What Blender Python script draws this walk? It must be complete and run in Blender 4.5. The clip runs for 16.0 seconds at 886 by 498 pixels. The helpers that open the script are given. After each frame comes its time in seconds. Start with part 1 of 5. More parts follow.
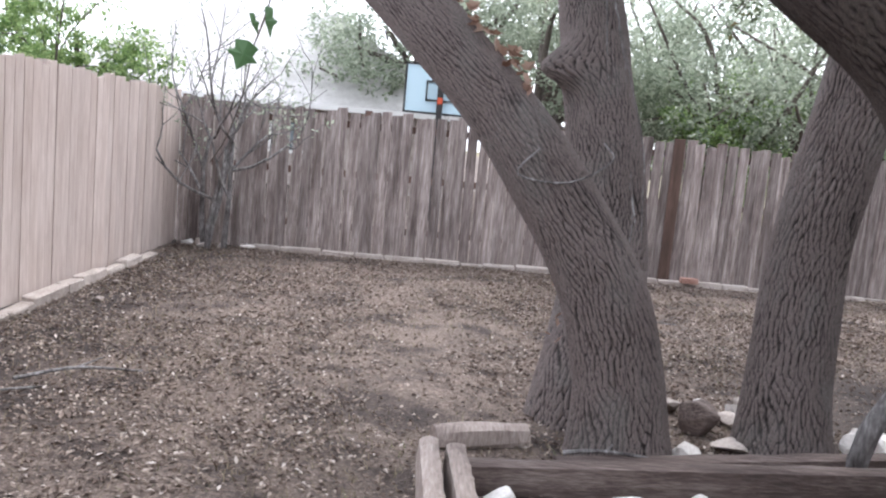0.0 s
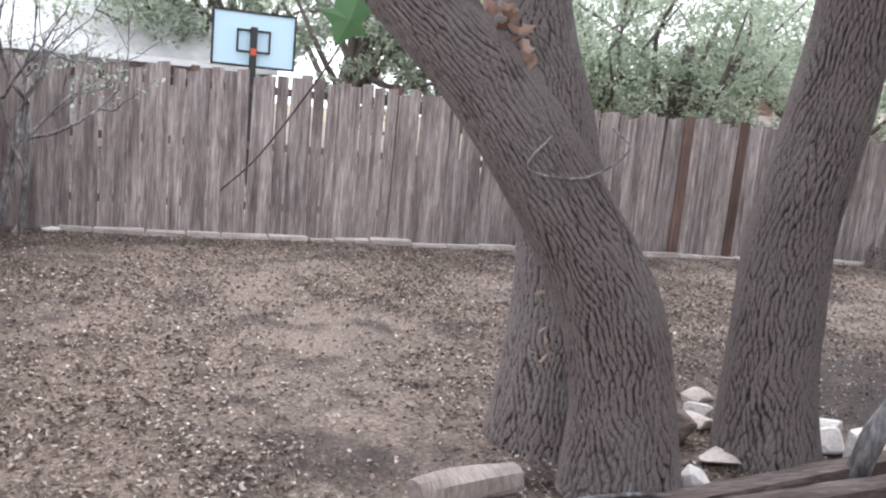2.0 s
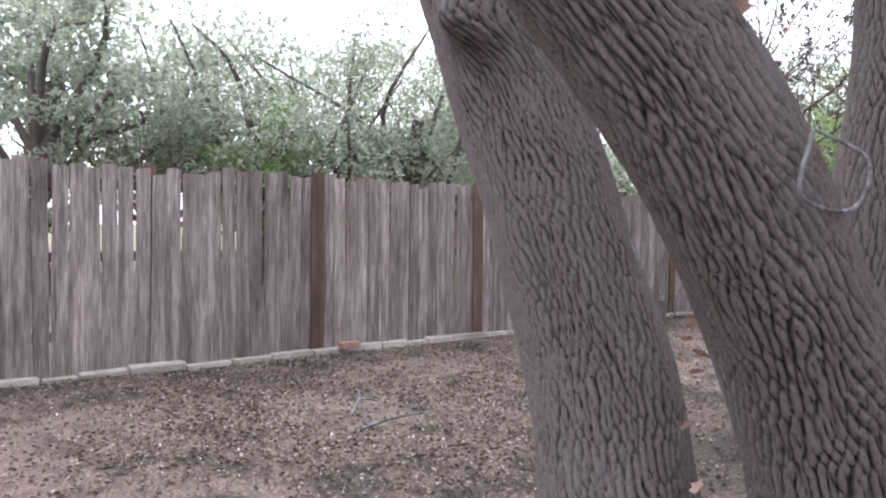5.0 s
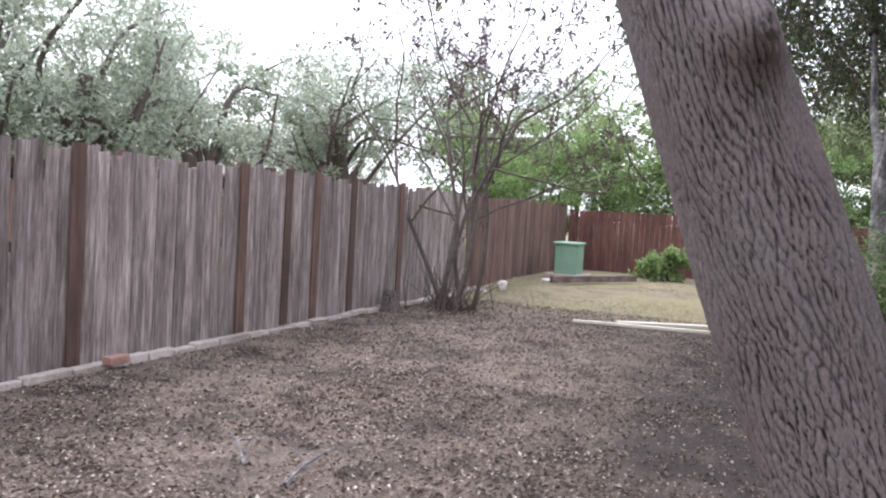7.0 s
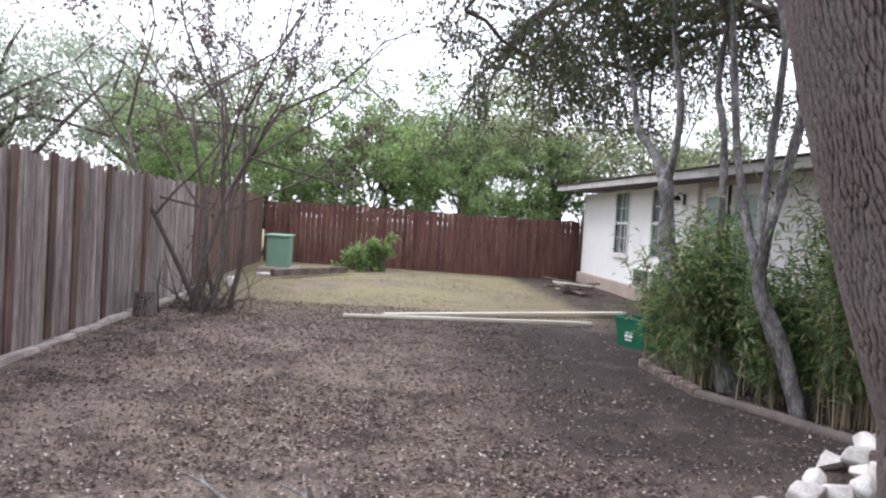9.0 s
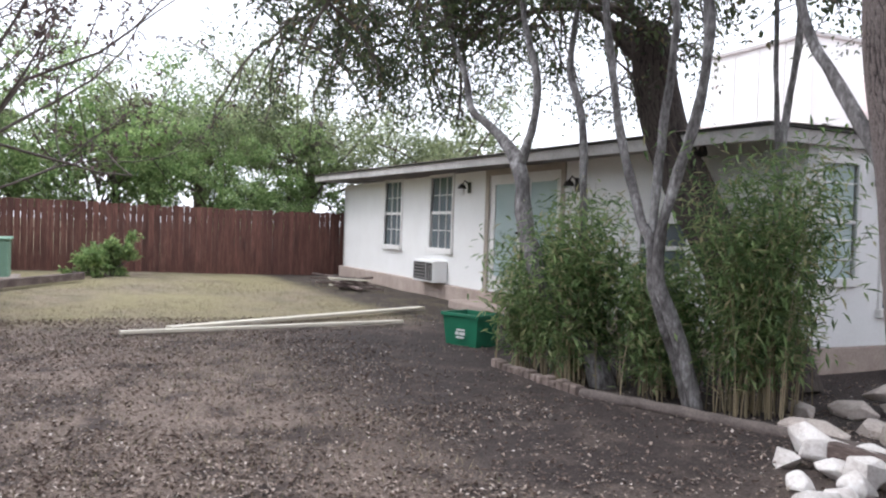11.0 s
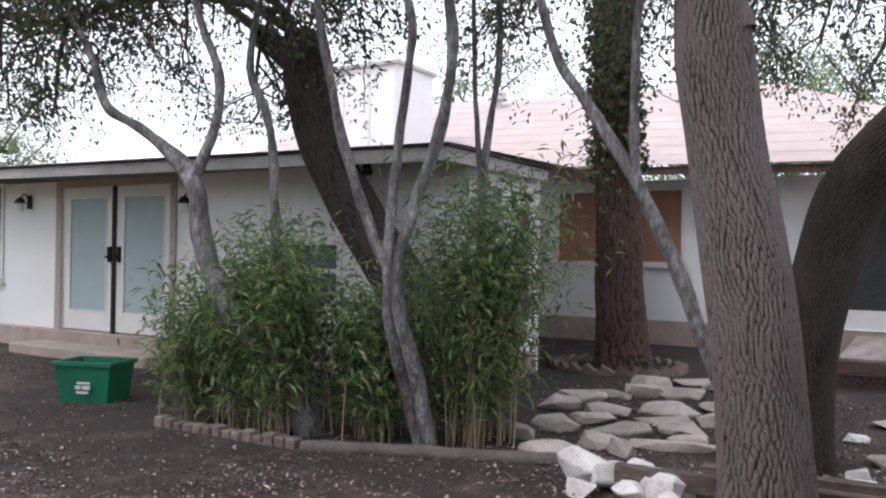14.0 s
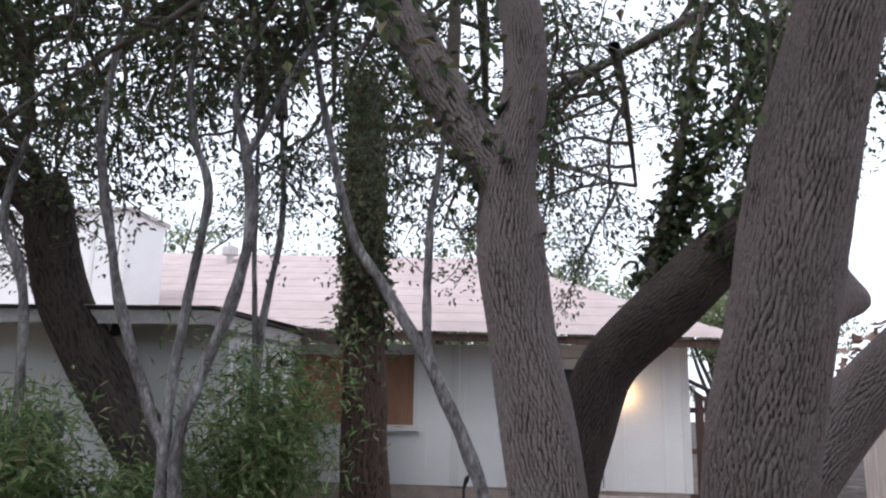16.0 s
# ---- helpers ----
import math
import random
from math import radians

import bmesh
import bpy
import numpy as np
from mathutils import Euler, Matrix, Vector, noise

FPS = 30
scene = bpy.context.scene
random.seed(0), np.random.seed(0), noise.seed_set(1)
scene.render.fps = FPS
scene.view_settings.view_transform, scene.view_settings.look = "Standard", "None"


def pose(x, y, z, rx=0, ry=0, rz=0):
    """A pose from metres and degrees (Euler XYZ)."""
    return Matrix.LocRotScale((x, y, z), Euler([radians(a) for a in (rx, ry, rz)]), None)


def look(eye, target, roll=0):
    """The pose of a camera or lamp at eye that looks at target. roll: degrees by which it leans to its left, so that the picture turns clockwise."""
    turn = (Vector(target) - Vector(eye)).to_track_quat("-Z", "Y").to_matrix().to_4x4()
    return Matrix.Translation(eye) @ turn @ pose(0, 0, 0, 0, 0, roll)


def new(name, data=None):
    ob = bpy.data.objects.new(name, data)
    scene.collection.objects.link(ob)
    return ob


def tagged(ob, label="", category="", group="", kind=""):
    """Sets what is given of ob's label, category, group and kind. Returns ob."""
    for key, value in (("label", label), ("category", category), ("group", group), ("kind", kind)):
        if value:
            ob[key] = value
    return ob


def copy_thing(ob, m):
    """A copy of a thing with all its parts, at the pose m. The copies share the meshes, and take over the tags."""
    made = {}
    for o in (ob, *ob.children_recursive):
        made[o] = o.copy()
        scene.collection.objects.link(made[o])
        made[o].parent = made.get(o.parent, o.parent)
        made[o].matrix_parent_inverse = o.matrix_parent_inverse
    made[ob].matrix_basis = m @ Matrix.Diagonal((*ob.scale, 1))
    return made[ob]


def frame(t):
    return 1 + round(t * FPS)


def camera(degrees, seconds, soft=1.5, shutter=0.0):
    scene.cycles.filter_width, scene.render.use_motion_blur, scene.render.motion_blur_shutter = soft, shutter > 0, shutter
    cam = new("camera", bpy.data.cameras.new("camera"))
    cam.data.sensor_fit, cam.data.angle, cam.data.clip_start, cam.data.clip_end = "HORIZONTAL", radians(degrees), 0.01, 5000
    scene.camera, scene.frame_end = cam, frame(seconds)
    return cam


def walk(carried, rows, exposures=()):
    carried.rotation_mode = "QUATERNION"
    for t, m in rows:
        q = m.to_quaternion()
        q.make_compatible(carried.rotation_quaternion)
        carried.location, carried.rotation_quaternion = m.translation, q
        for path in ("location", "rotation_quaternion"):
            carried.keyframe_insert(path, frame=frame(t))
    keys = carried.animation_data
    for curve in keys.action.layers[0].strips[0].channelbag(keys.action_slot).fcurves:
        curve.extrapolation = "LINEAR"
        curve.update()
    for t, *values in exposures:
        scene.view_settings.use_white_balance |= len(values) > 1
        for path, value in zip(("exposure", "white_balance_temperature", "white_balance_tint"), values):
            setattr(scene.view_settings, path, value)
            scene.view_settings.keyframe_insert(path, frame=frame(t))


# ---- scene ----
PATH = [
    (0, (1.738, -0.996, 1.521), (1.812, 0.987, 1.267), 5.3),
    (0.5, (1.437, -0.833, 1.553), (1.535, 1.148, 1.292), 5.6),
    (1, (1.285, -0.445, 1.541), (1.568, 1.517, 1.272), 5.4),
    (1.5, (1.11, -0.192, 1.564), (1.568, 1.733, 1.269), 5.8),
    (2, (0.981, 0.018, 1.586), (1.592, 1.894, 1.261), 5.5),
    (2.5, (0.971, 0.284, 1.602), (1.691, 2.114, 1.24), 4.8),
    (3, (1.008, 0.594, 1.492), (1.809, 2.389, 1.124), 4.4),
    (3.5, (0.992, 0.848, 1.393), (1.871, 2.608, 1.033), 3.8),
    (4, (1.013, 1.175, 1.264), (1.984, 2.923, 1.217), 3.4),
    (4.2, (1.026, 1.361, 1.272), (2.037, 3.086, 1.247), 2.5),
    (6.3, (-0.031, 3.301, 1.487), (1.682, 4.326, 1.378), 2.8),
    (6.5, (-0.028, 3.537, 1.493), (1.728, 4.489, 1.391), 3.1),
    (7, (0.03, 4.165, 1.503), (1.886, 4.905, 1.407), 3.3),
    (7.5, (0.092, 4.603, 1.47), (2.018, 5.138, 1.39), 3.1),
    (8, (0.25, 5.349, 1.475), (2.23, 5.621, 1.4), 4.4),
    (8.5, (0.015, 5.757, 1.48), (2.013, 5.798, 1.407), 4.0),
    (9, (-0.051, 6.161, 1.435), (1.942, 6.005, 1.368), 3.5),
    (9.2, (-0.007, 6.274, 1.42), (1.979, 6.055, 1.338), 2.3),
    (11.3, (1.591, 7.265, 1.364), (3.358, 6.328, 1.324), 1.3),
    (11.5, (1.715, 7.346, 1.386), (3.445, 6.344, 1.348), 0.6),
    (12, (2.1, 7.468, 1.379), (3.729, 6.308, 1.349), 0.8),
    (12.5, (2.561, 7.483, 1.431), (4.061, 6.16, 1.405), 0.3),
    (13, (2.799, 7.486, 1.401), (4.173, 6.033, 1.401), 0.5),
    (13.5, (2.965, 7.509, 1.424), (4.195, 5.932, 1.43), 0.7),
    (14, (3.159, 7.722, 1.402), (4.182, 6.004, 1.421), 0.8),
    (14.5, (3.365, 7.897, 1.352), (4.153, 6.059, 1.385), 1.3),
    (15, (3.544, 7.962, 1.427), (4.11, 6.044, 1.473), 2.0),
    (15.5, (3.639, 8.024, 1.494), (4.065, 6.081, 1.704), 1.9),
    (16, (3.712, 8.05, 1.552), (4.046, 6.118, 1.952), 1.0),
]
cam = camera(57.5, 16.0, soft=2.2)
walk(cam, [(t, look(eye, target, roll)) for t, eye, target, roll in PATH],
     exposures=[(0, 0.93, 5980, 12), (2.5, 1.18, 5980, 11), (3.5, 1.3, 5980, 11), (4.2, 0.95, 5930, 13), (6.5, 0.9, 5930, 16), (9, 0.65, 5950, 15), (11.5, 0.56, 5980, 12), (13.5, 0.16, 5950, 12), (14.5, 0.5, 5930, 13), (15.5, 0.7, 5900, 13), (16, 0.02, 5820, 13)])

# ---- light: an overcast sky, with a broad weak sun behind the cloud ----
world = bpy.data.worlds.new("world")
scene.world = world
world.use_nodes = True
wt = world.node_tree
sky = wt.nodes.new("ShaderNodeTexSky")
sky.sky_type = 'NISHITA'
sky.sun_disc = False
sky.sun_elevation, sky.sun_rotation = radians(55), radians(30)
sky.dust_density = 5.0
cloud = wt.nodes.new("ShaderNodeMix")
cloud.data_type = 'RGBA'
cloud.inputs[0].default_value = 0.8
cloud.inputs[7].default_value = (10.5, 10.5, 10.7, 1)
wt.links.new(sky.outputs[0], cloud.inputs[6])
wt.links.new(cloud.outputs[2], wt.nodes["Background"].inputs[0])
wt.nodes["Background"].inputs[1].default_value = 0.15
sun = new("sun", bpy.data.lights.new("sun", 'SUN'))
sun.data.energy, sun.data.angle, sun.data.color = 1.0, radians(25), (1.0, 0.96, 0.9)
sun.matrix_world = look((12, 22, 35), (0, 0, 0))


# ---- materials ----
def material(name, rough=0.8, metal=0.0):
    m = bpy.data.materials.new(name)
    m.use_nodes = True
    b = m.node_tree.nodes["Principled BSDF"]
    b.inputs["Roughness"].default_value, b.inputs["Metallic"].default_value = rough, metal
    return m, m.node_tree, b


def ramp(nt, source, stops):
    r = nt.nodes.new("ShaderNodeValToRGB")
    e = r.color_ramp.elements
    while len(e) < len(stops):
        e.new(0.5)
    for el, (at, c) in zip(e, stops):
        el.position, el.color = at, (*c, 1)
    nt.links.new(source, r.inputs[0])
    return r.outputs[0]


def coords(nt, scale=(1, 1, 1), kind="Object"):
    c = nt.nodes.new("ShaderNodeTexCoord")
    m = nt.nodes.new("ShaderNodeMapping")
    m.inputs["Scale"].default_value = scale
    nt.links.new(c.outputs[kind], m.inputs[0])
    return m.outputs[0]


def noisy(nt, vec, scale, detail=6.0, rough=0.6, warp=0.0):
    n = nt.nodes.new("ShaderNodeTexNoise")
    n.inputs["Scale"].default_value, n.inputs["Detail"].default_value = scale, detail
    n.inputs["Roughness"].default_value, n.inputs["Distortion"].default_value = rough, warp
    nt.links.new(vec, n.inputs["Vector"])
    return n.outputs["Fac"]


def blend(nt, fac, a, b, mode='MIX'):
    m = nt.nodes.new("ShaderNodeMix")
    m.data_type, m.blend_type = 'RGBA', mode
    for sock, v in ((m.inputs[0], fac), (m.inputs[6], a), (m.inputs[7], b)):
        if isinstance(v, (int, float)):
            sock.default_value = v
        elif isinstance(v, tuple):
            sock.default_value = (*v, 1)
        else:
            nt.links.new(v, sock)
    return m.outputs[2]


def bump(nt, b, height, strength=0.5, dist=0.01):
    n = nt.nodes.new("ShaderNodeBump")
    n.inputs["Strength"].default_value, n.inputs["Distance"].default_value = strength, dist
    nt.links.new(height, n.inputs["Height"])
    nt.links.new(n.outputs[0], b.inputs["Normal"])


def mottled(name, stops, scale=8.0, grain=60.0, rough=0.8, strength=0.4, dist=0.005, stretch=(1, 1, 1), each=0.0, metal=0.0):
    """A surface of two scales of variation; each: how far alike pieces differ."""
    m, nt, b = material(name, rough, metal)
    v = coords(nt, stretch)
    big, fine = noisy(nt, v, scale), noisy(nt, v, grain, 4)
    mix = nt.nodes.new("ShaderNodeMath")
    mix.operation = 'MULTIPLY_ADD'
    nt.links.new(fine, mix.inputs[0])
    mix.inputs[1].default_value = 0.45
    sub = nt.nodes.new("ShaderNodeMath")
    sub.operation = 'MULTIPLY'
    nt.links.new(big, sub.inputs[0])
    sub.inputs[1].default_value = 0.55
    nt.links.new(sub.outputs[0], mix.inputs[2])
    col = ramp(nt, mix.outputs[0], stops)
    if each:
        info = nt.nodes.new("ShaderNodeObjectInfo")
        hsv = nt.nodes.new("ShaderNodeHueSaturation")
        rng = nt.nodes.new("ShaderNodeMapRange")
        rng.inputs[3].default_value, rng.inputs[4].default_value = 1 - each, 1 + each
        nt.links.new(info.outputs["Random"], rng.inputs[0])
        nt.links.new(rng.outputs[0], hsv.inputs["Value"])
        nt.links.new(col, hsv.inputs["Color"])
        col = hsv.outputs[0]
    nt.links.new(col, b.inputs["Base Color"])
    bump(nt, b, fine, strength, dist)
    return m


def island_leaves(name, stops, rough=0.55, trans=0.25):
    m, nt, b = material(name, rough)
    g = nt.nodes.new("ShaderNodeNewGeometry")
    col = ramp(nt, g.outputs["Random Per Island"], stops)
    nt.links.new(col, b.inputs["Base Color"])
    if trans:
        t = nt.nodes.new("ShaderNodeBsdfTranslucent")
        nt.links.new(col, t.inputs[0])
        mx = nt.nodes.new("ShaderNodeMixShader")
        mx.inputs[0].default_value = trans
        nt.links.new(b.outputs[0], mx.inputs[1])
        nt.links.new(t.outputs[0], mx.inputs[2])
        nt.links.new(mx.outputs[0], nt.nodes["Material Output"].inputs[0])
    return m


def picket_wood(name, stops, dark, each):
    """Weathered boards: grain along z, streaks, darker stains scattered over the board."""
    m, nt, b = material(name, 0.85)
    info = nt.nodes.new("ShaderNodeObjectInfo")
    c = nt.nodes.new("ShaderNodeTexCoord")
    off = nt.nodes.new("ShaderNodeVectorMath")
    off.operation = 'MULTIPLY_ADD'
    comb = nt.nodes.new("ShaderNodeCombineXYZ")
    for i in range(3):
        nt.links.new(info.outputs["Random"], comb.inputs[i])
    off.inputs[1].default_value = (50, 50, 50)
    nt.links.new(comb.outputs[0], off.inputs[0])
    nt.links.new(c.outputs["Object"], off.inputs[2])
    mp = nt.nodes.new("ShaderNodeMapping")
    mp.inputs["Scale"].default_value = (1, 1, 0.06)
    nt.links.new(off.outputs[0], mp.inputs[0])
    grain, streak = noisy(nt, mp.outputs[0], 90, 6, 0.65), noisy(nt, mp.outputs[0], 18, 4)
    mp2 = nt.nodes.new("ShaderNodeMapping")
    mp2.inputs["Scale"].default_value = (1, 1, 0.35)
    nt.links.new(off.outputs[0], mp2.inputs[0])
    stain = noisy(nt, mp2.outputs[0], 3.5, 5)
    add = nt.nodes.new("ShaderNodeMath")
    add.operation = 'MULTIPLY_ADD'
    nt.links.new(grain, add.inputs[0])
    add.inputs[1].default_value = 0.5
    half = nt.nodes.new("ShaderNodeMath")
    half.operation = 'MULTIPLY'
    half.inputs[1].default_value = 0.5
    nt.links.new(streak, half.inputs[0])
    nt.links.new(half.outputs[0], add.inputs[2])
    col = ramp(nt, add.outputs[0], stops)
    f = ramp(nt, stain, [(0.42, (0, 0, 0)), (0.7, (1, 1, 1))])
    col = blend(nt, f, col, blend(nt, 0.55, col, dark))
    hsv = nt.nodes.new("ShaderNodeHueSaturation")
    rng = nt.nodes.new("ShaderNodeMapRange")
    rng.inputs[3].default_value, rng.inputs[4].default_value = 1 - each, 1 + each
    nt.links.new(info.outputs["Random"], rng.inputs[0])
    nt.links.new(rng.outputs[0], hsv.inputs["Value"])
    nt.links.new(col, hsv.inputs["Color"])
    nt.links.new(hsv.outputs[0], b.inputs["Base Color"])
    bump(nt, b, grain, 0.6, 0.004)
    return m


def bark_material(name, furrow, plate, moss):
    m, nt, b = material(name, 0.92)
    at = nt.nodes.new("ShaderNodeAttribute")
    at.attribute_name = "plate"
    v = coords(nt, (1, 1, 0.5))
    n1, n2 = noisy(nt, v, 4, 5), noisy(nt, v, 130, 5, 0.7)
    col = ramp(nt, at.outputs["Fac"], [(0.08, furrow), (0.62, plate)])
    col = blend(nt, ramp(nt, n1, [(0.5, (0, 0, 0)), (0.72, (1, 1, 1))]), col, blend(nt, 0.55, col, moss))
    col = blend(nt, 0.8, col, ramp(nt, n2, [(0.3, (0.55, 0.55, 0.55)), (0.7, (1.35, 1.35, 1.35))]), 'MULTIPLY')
    nt.links.new(col, b.inputs["Base Color"])
    bump(nt, b, n2, 0.7, 0.006)
    return m


def ground_material():
    m, nt, b = material("leaf_strewn_lawn", 0.95)
    v = coords(nt)
    big, mid, fine = noisy(nt, v, 0.45, 5), noisy(nt, v, 2.2, 6), noisy(nt, v, 45, 5, 0.75)
    straw = ramp(nt, fine, [(0.3, (0.055, 0.04, 0.034)), (0.5, (0.19, 0.145, 0.12)), (0.72, (0.44, 0.355, 0.29))])
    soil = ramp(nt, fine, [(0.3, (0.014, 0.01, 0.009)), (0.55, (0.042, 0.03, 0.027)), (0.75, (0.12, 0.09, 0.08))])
    olive = ramp(nt, fine, [(0.3, (0.10, 0.09, 0.045)), (0.6, (0.30, 0.26, 0.14)), (0.8, (0.48, 0.42, 0.26))])
    patch = noisy(nt, v, 0.9, 4, 0.6, 0.4)
    col = blend(nt, ramp(nt, mid, [(0.48, (0, 0, 0)), (0.64, (0.9, 0.9, 0.9))]), straw, soil)
    col = blend(nt, ramp(nt, patch, [(0.52, (0, 0, 0)), (0.68, (0.75, 0.75, 0.75))]), col, soil)
    sep = nt.nodes.new("ShaderNodeSeparateXYZ")
    nt.links.new(v, sep.inputs[0])

    def band(sock, a, z):
        r = nt.nodes.new("ShaderNodeMapRange")
        r.interpolation_type = 'SMOOTHSTEP'
        r.inputs[1].default_value, r.inputs[2].default_value = a, z
        nt.links.new(sock, r.inputs[0])
        return r.outputs[0]

    def times(p, q):
        k = nt.nodes.new("ShaderNodeMath")
        k.operation = 'MULTIPLY'
        nt.links.new(p, k.inputs[0])
        nt.links.new(q, k.inputs[1])
        return k.outputs[0]
    lawn = times(band(sep.outputs[0], 11.3, 13.5), ramp(nt, big, [(0.3, (0.3, 0.3, 0.3)), (0.6, (1, 1, 1))]))
    col = blend(nt, lawn, col, olive)
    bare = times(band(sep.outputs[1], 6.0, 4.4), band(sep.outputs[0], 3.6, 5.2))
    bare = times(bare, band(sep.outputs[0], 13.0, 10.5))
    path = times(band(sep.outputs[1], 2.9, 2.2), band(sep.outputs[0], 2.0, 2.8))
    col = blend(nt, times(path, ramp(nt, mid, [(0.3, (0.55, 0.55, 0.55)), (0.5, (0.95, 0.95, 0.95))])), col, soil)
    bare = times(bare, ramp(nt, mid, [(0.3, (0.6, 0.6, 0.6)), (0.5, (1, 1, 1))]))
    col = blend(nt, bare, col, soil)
    # more dark soil towards the west fence, in patches
    west_soil = times(band(sep.outputs[0], 0.5, -0.7), ramp(nt, mid, [(0.3, (0.3, 0.3, 0.3)), (0.55, (0.9, 0.9, 0.9))]))
    col = blend(nt, west_soil, col, soil)
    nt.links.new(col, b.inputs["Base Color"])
    bump(nt, b, fine, 0.8, 0.02)
    return m


M_ground = ground_material()
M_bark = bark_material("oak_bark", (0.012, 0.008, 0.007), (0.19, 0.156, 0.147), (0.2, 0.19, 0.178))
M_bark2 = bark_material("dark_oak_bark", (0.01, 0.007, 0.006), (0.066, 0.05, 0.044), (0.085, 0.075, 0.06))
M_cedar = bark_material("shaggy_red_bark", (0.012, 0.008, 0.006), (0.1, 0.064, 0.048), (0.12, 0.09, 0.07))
M_smooth = mottled("smooth_grey_bark", [(0.36, (0.045, 0.038, 0.036)), (0.47, (0.13, 0.12, 0.118)), (0.56, (0.24, 0.228, 0.225)), (0.68, (0.5, 0.49, 0.485))], 9, 45, 0.75, 0.7, 0.008, (1, 1, 0.35))
M_twig = mottled("twig_bark", [(0.3, (0.05, 0.038, 0.032)), (0.7, (0.17, 0.14, 0.12))], 9, 60, 0.85)
M_fence = picket_wood("weathered_grey_cedar", [(0.33, (0.08, 0.058, 0.053)), (0.5, (0.31, 0.257, 0.24)), (0.66, (0.62, 0.55, 0.52))], (0.045, 0.03, 0.026), 0.26)
M_post = picket_wood("brown_fence_post", [(0.3, (0.07, 0.04, 0.03)), (0.7, (0.24, 0.15, 0.12))], (0.03, 0.02, 0.016), 0.3)
M_new = picket_wood("pale_new_cedar", [(0.3, (0.42, 0.335, 0.295)), (0.5, (0.57, 0.48, 0.435)), (0.7, (0.71, 0.62, 0.575))], (0.35, 0.265, 0.22), 0.08)
M_red = picket_wood("red_brown_stained_cedar", [(0.3, (0.05, 0.02, 0.015)), (0.5, (0.125, 0.053, 0.04)), (0.7, (0.22, 0.115, 0.085))], (0.03, 0.013, 0.01), 0.2)
M_stone = mottled("chalky_limestone", [(0.25, (0.38, 0.33, 0.30)), (0.5, (0.68, 0.64, 0.61)), (0.7, (0.86, 0.85, 0.84))], 5, 50, 0.9, 0.7, 0.012, each=0.18)
M_flag = mottled("tan_flagstone", [(0.25, (0.20, 0.16, 0.14)), (0.5, (0.45, 0.39, 0.35)), (0.7, (0.62, 0.57, 0.53))], 5, 45, 0.9, 0.7, 0.012, each=0.15)
M_dirty = mottled("soil_stained_brick", [(0.3, (0.07, 0.05, 0.043)), (0.5, (0.2, 0.155, 0.135)), (0.7, (0.34, 0.28, 0.255))], 9, 60, 0.95, 0.7, 0.01, each=0.2)
M_brick = mottled("red_brick", [(0.3, (0.26, 0.13, 0.10)), (0.7, (0.48, 0.30, 0.25))], 12, 80, 0.9, 0.6, 0.006, each=0.2)
M_timber = mottled("weathered_landscape_timber", [(0.28, (0.03, 0.022, 0.019)), (0.5, (0.13, 0.095, 0.085)), (0.72, (0.34, 0.28, 0.25))], 6, 70, 0.9, 0.9, 0.012, (0.12, 1, 1), each=0.15)
M_post_t = mottled("bleached_timber", [(0.28, (0.12, 0.09, 0.08)), (0.5, (0.34, 0.28, 0.25)), (0.72, (0.55, 0.48, 0.44))], 6, 70, 0.9, 0.9, 0.012, (1, 0.15, 0.3))
M_paint = mottled("cream_white_paint", [(0.3, (0.78, 0.775, 0.76)), (0.6, (0.86, 0.86, 0.85)), (0.8, (0.89, 0.89, 0.885))], 1.5, 30, 0.6, 0.15, 0.002)
M_trim = mottled("white_trim_paint", [(0.3, (0.70, 0.69, 0.67)), (0.7, (0.84, 0.83, 0.82))], 3, 40, 0.5, 0.1, 0.002)
M_fascia = mottled("greyed_fascia_paint", [(0.3, (0.34, 0.32, 0.31)), (0.6, (0.58, 0.56, 0.55)), (0.8, (0.7, 0.69, 0.68))], 3, 40, 0.6, 0.2, 0.003)
M_soffit = mottled("tan_soffit", [(0.3, (0.33, 0.29, 0.24)), (0.7, (0.46, 0.41, 0.355))], 2, 30, 0.8, 0.2, 0.003)
M_slab = mottled("stained_concrete", [(0.3, (0.27, 0.21, 0.18)), (0.6, (0.46, 0.38, 0.33)), (0.8, (0.55, 0.48, 0.44))], 3, 50, 0.9, 0.4, 0.006)
M_curb = mottled("dirty_concrete", [(0.3, (0.06, 0.048, 0.044)), (0.7, (0.2, 0.165, 0.15))], 4, 50, 0.95, 0.5, 0.008)
M_roof = mottled("pinkish_shingles", [(0.3, (0.42, 0.33, 0.31)), (0.5, (0.53, 0.43, 0.405)), (0.7, (0.62, 0.52, 0.495))], 2, 80, 0.95, 0.6, 0.006, each=0.03)
M_lead = mottled("dark_metal", [(0.3, (0.015, 0.013, 0.012)), (0.7, (0.05, 0.045, 0.04))], 8, 60, 0.45, 0.2, 0.002, metal=0.6)
M_green = mottled("green_plastic", [(0.3, (0.012, 0.12, 0.065)), (0.7, (0.02, 0.19, 0.10))], 3, 60, 0.45, 0.1, 0.002)
M_util = mottled("faded_green_enamel", [(0.3, (0.15, 0.27, 0.19)), (0.7, (0.25, 0.40, 0.30))], 3, 50, 0.5, 0.1, 0.002)
M_plank = mottled("new_pine", [(0.3, (0.62, 0.56, 0.44)), (0.7, (0.80, 0.76, 0.66))], 4, 60, 0.7, 0.3, 0.003, (0.2, 1, 1))
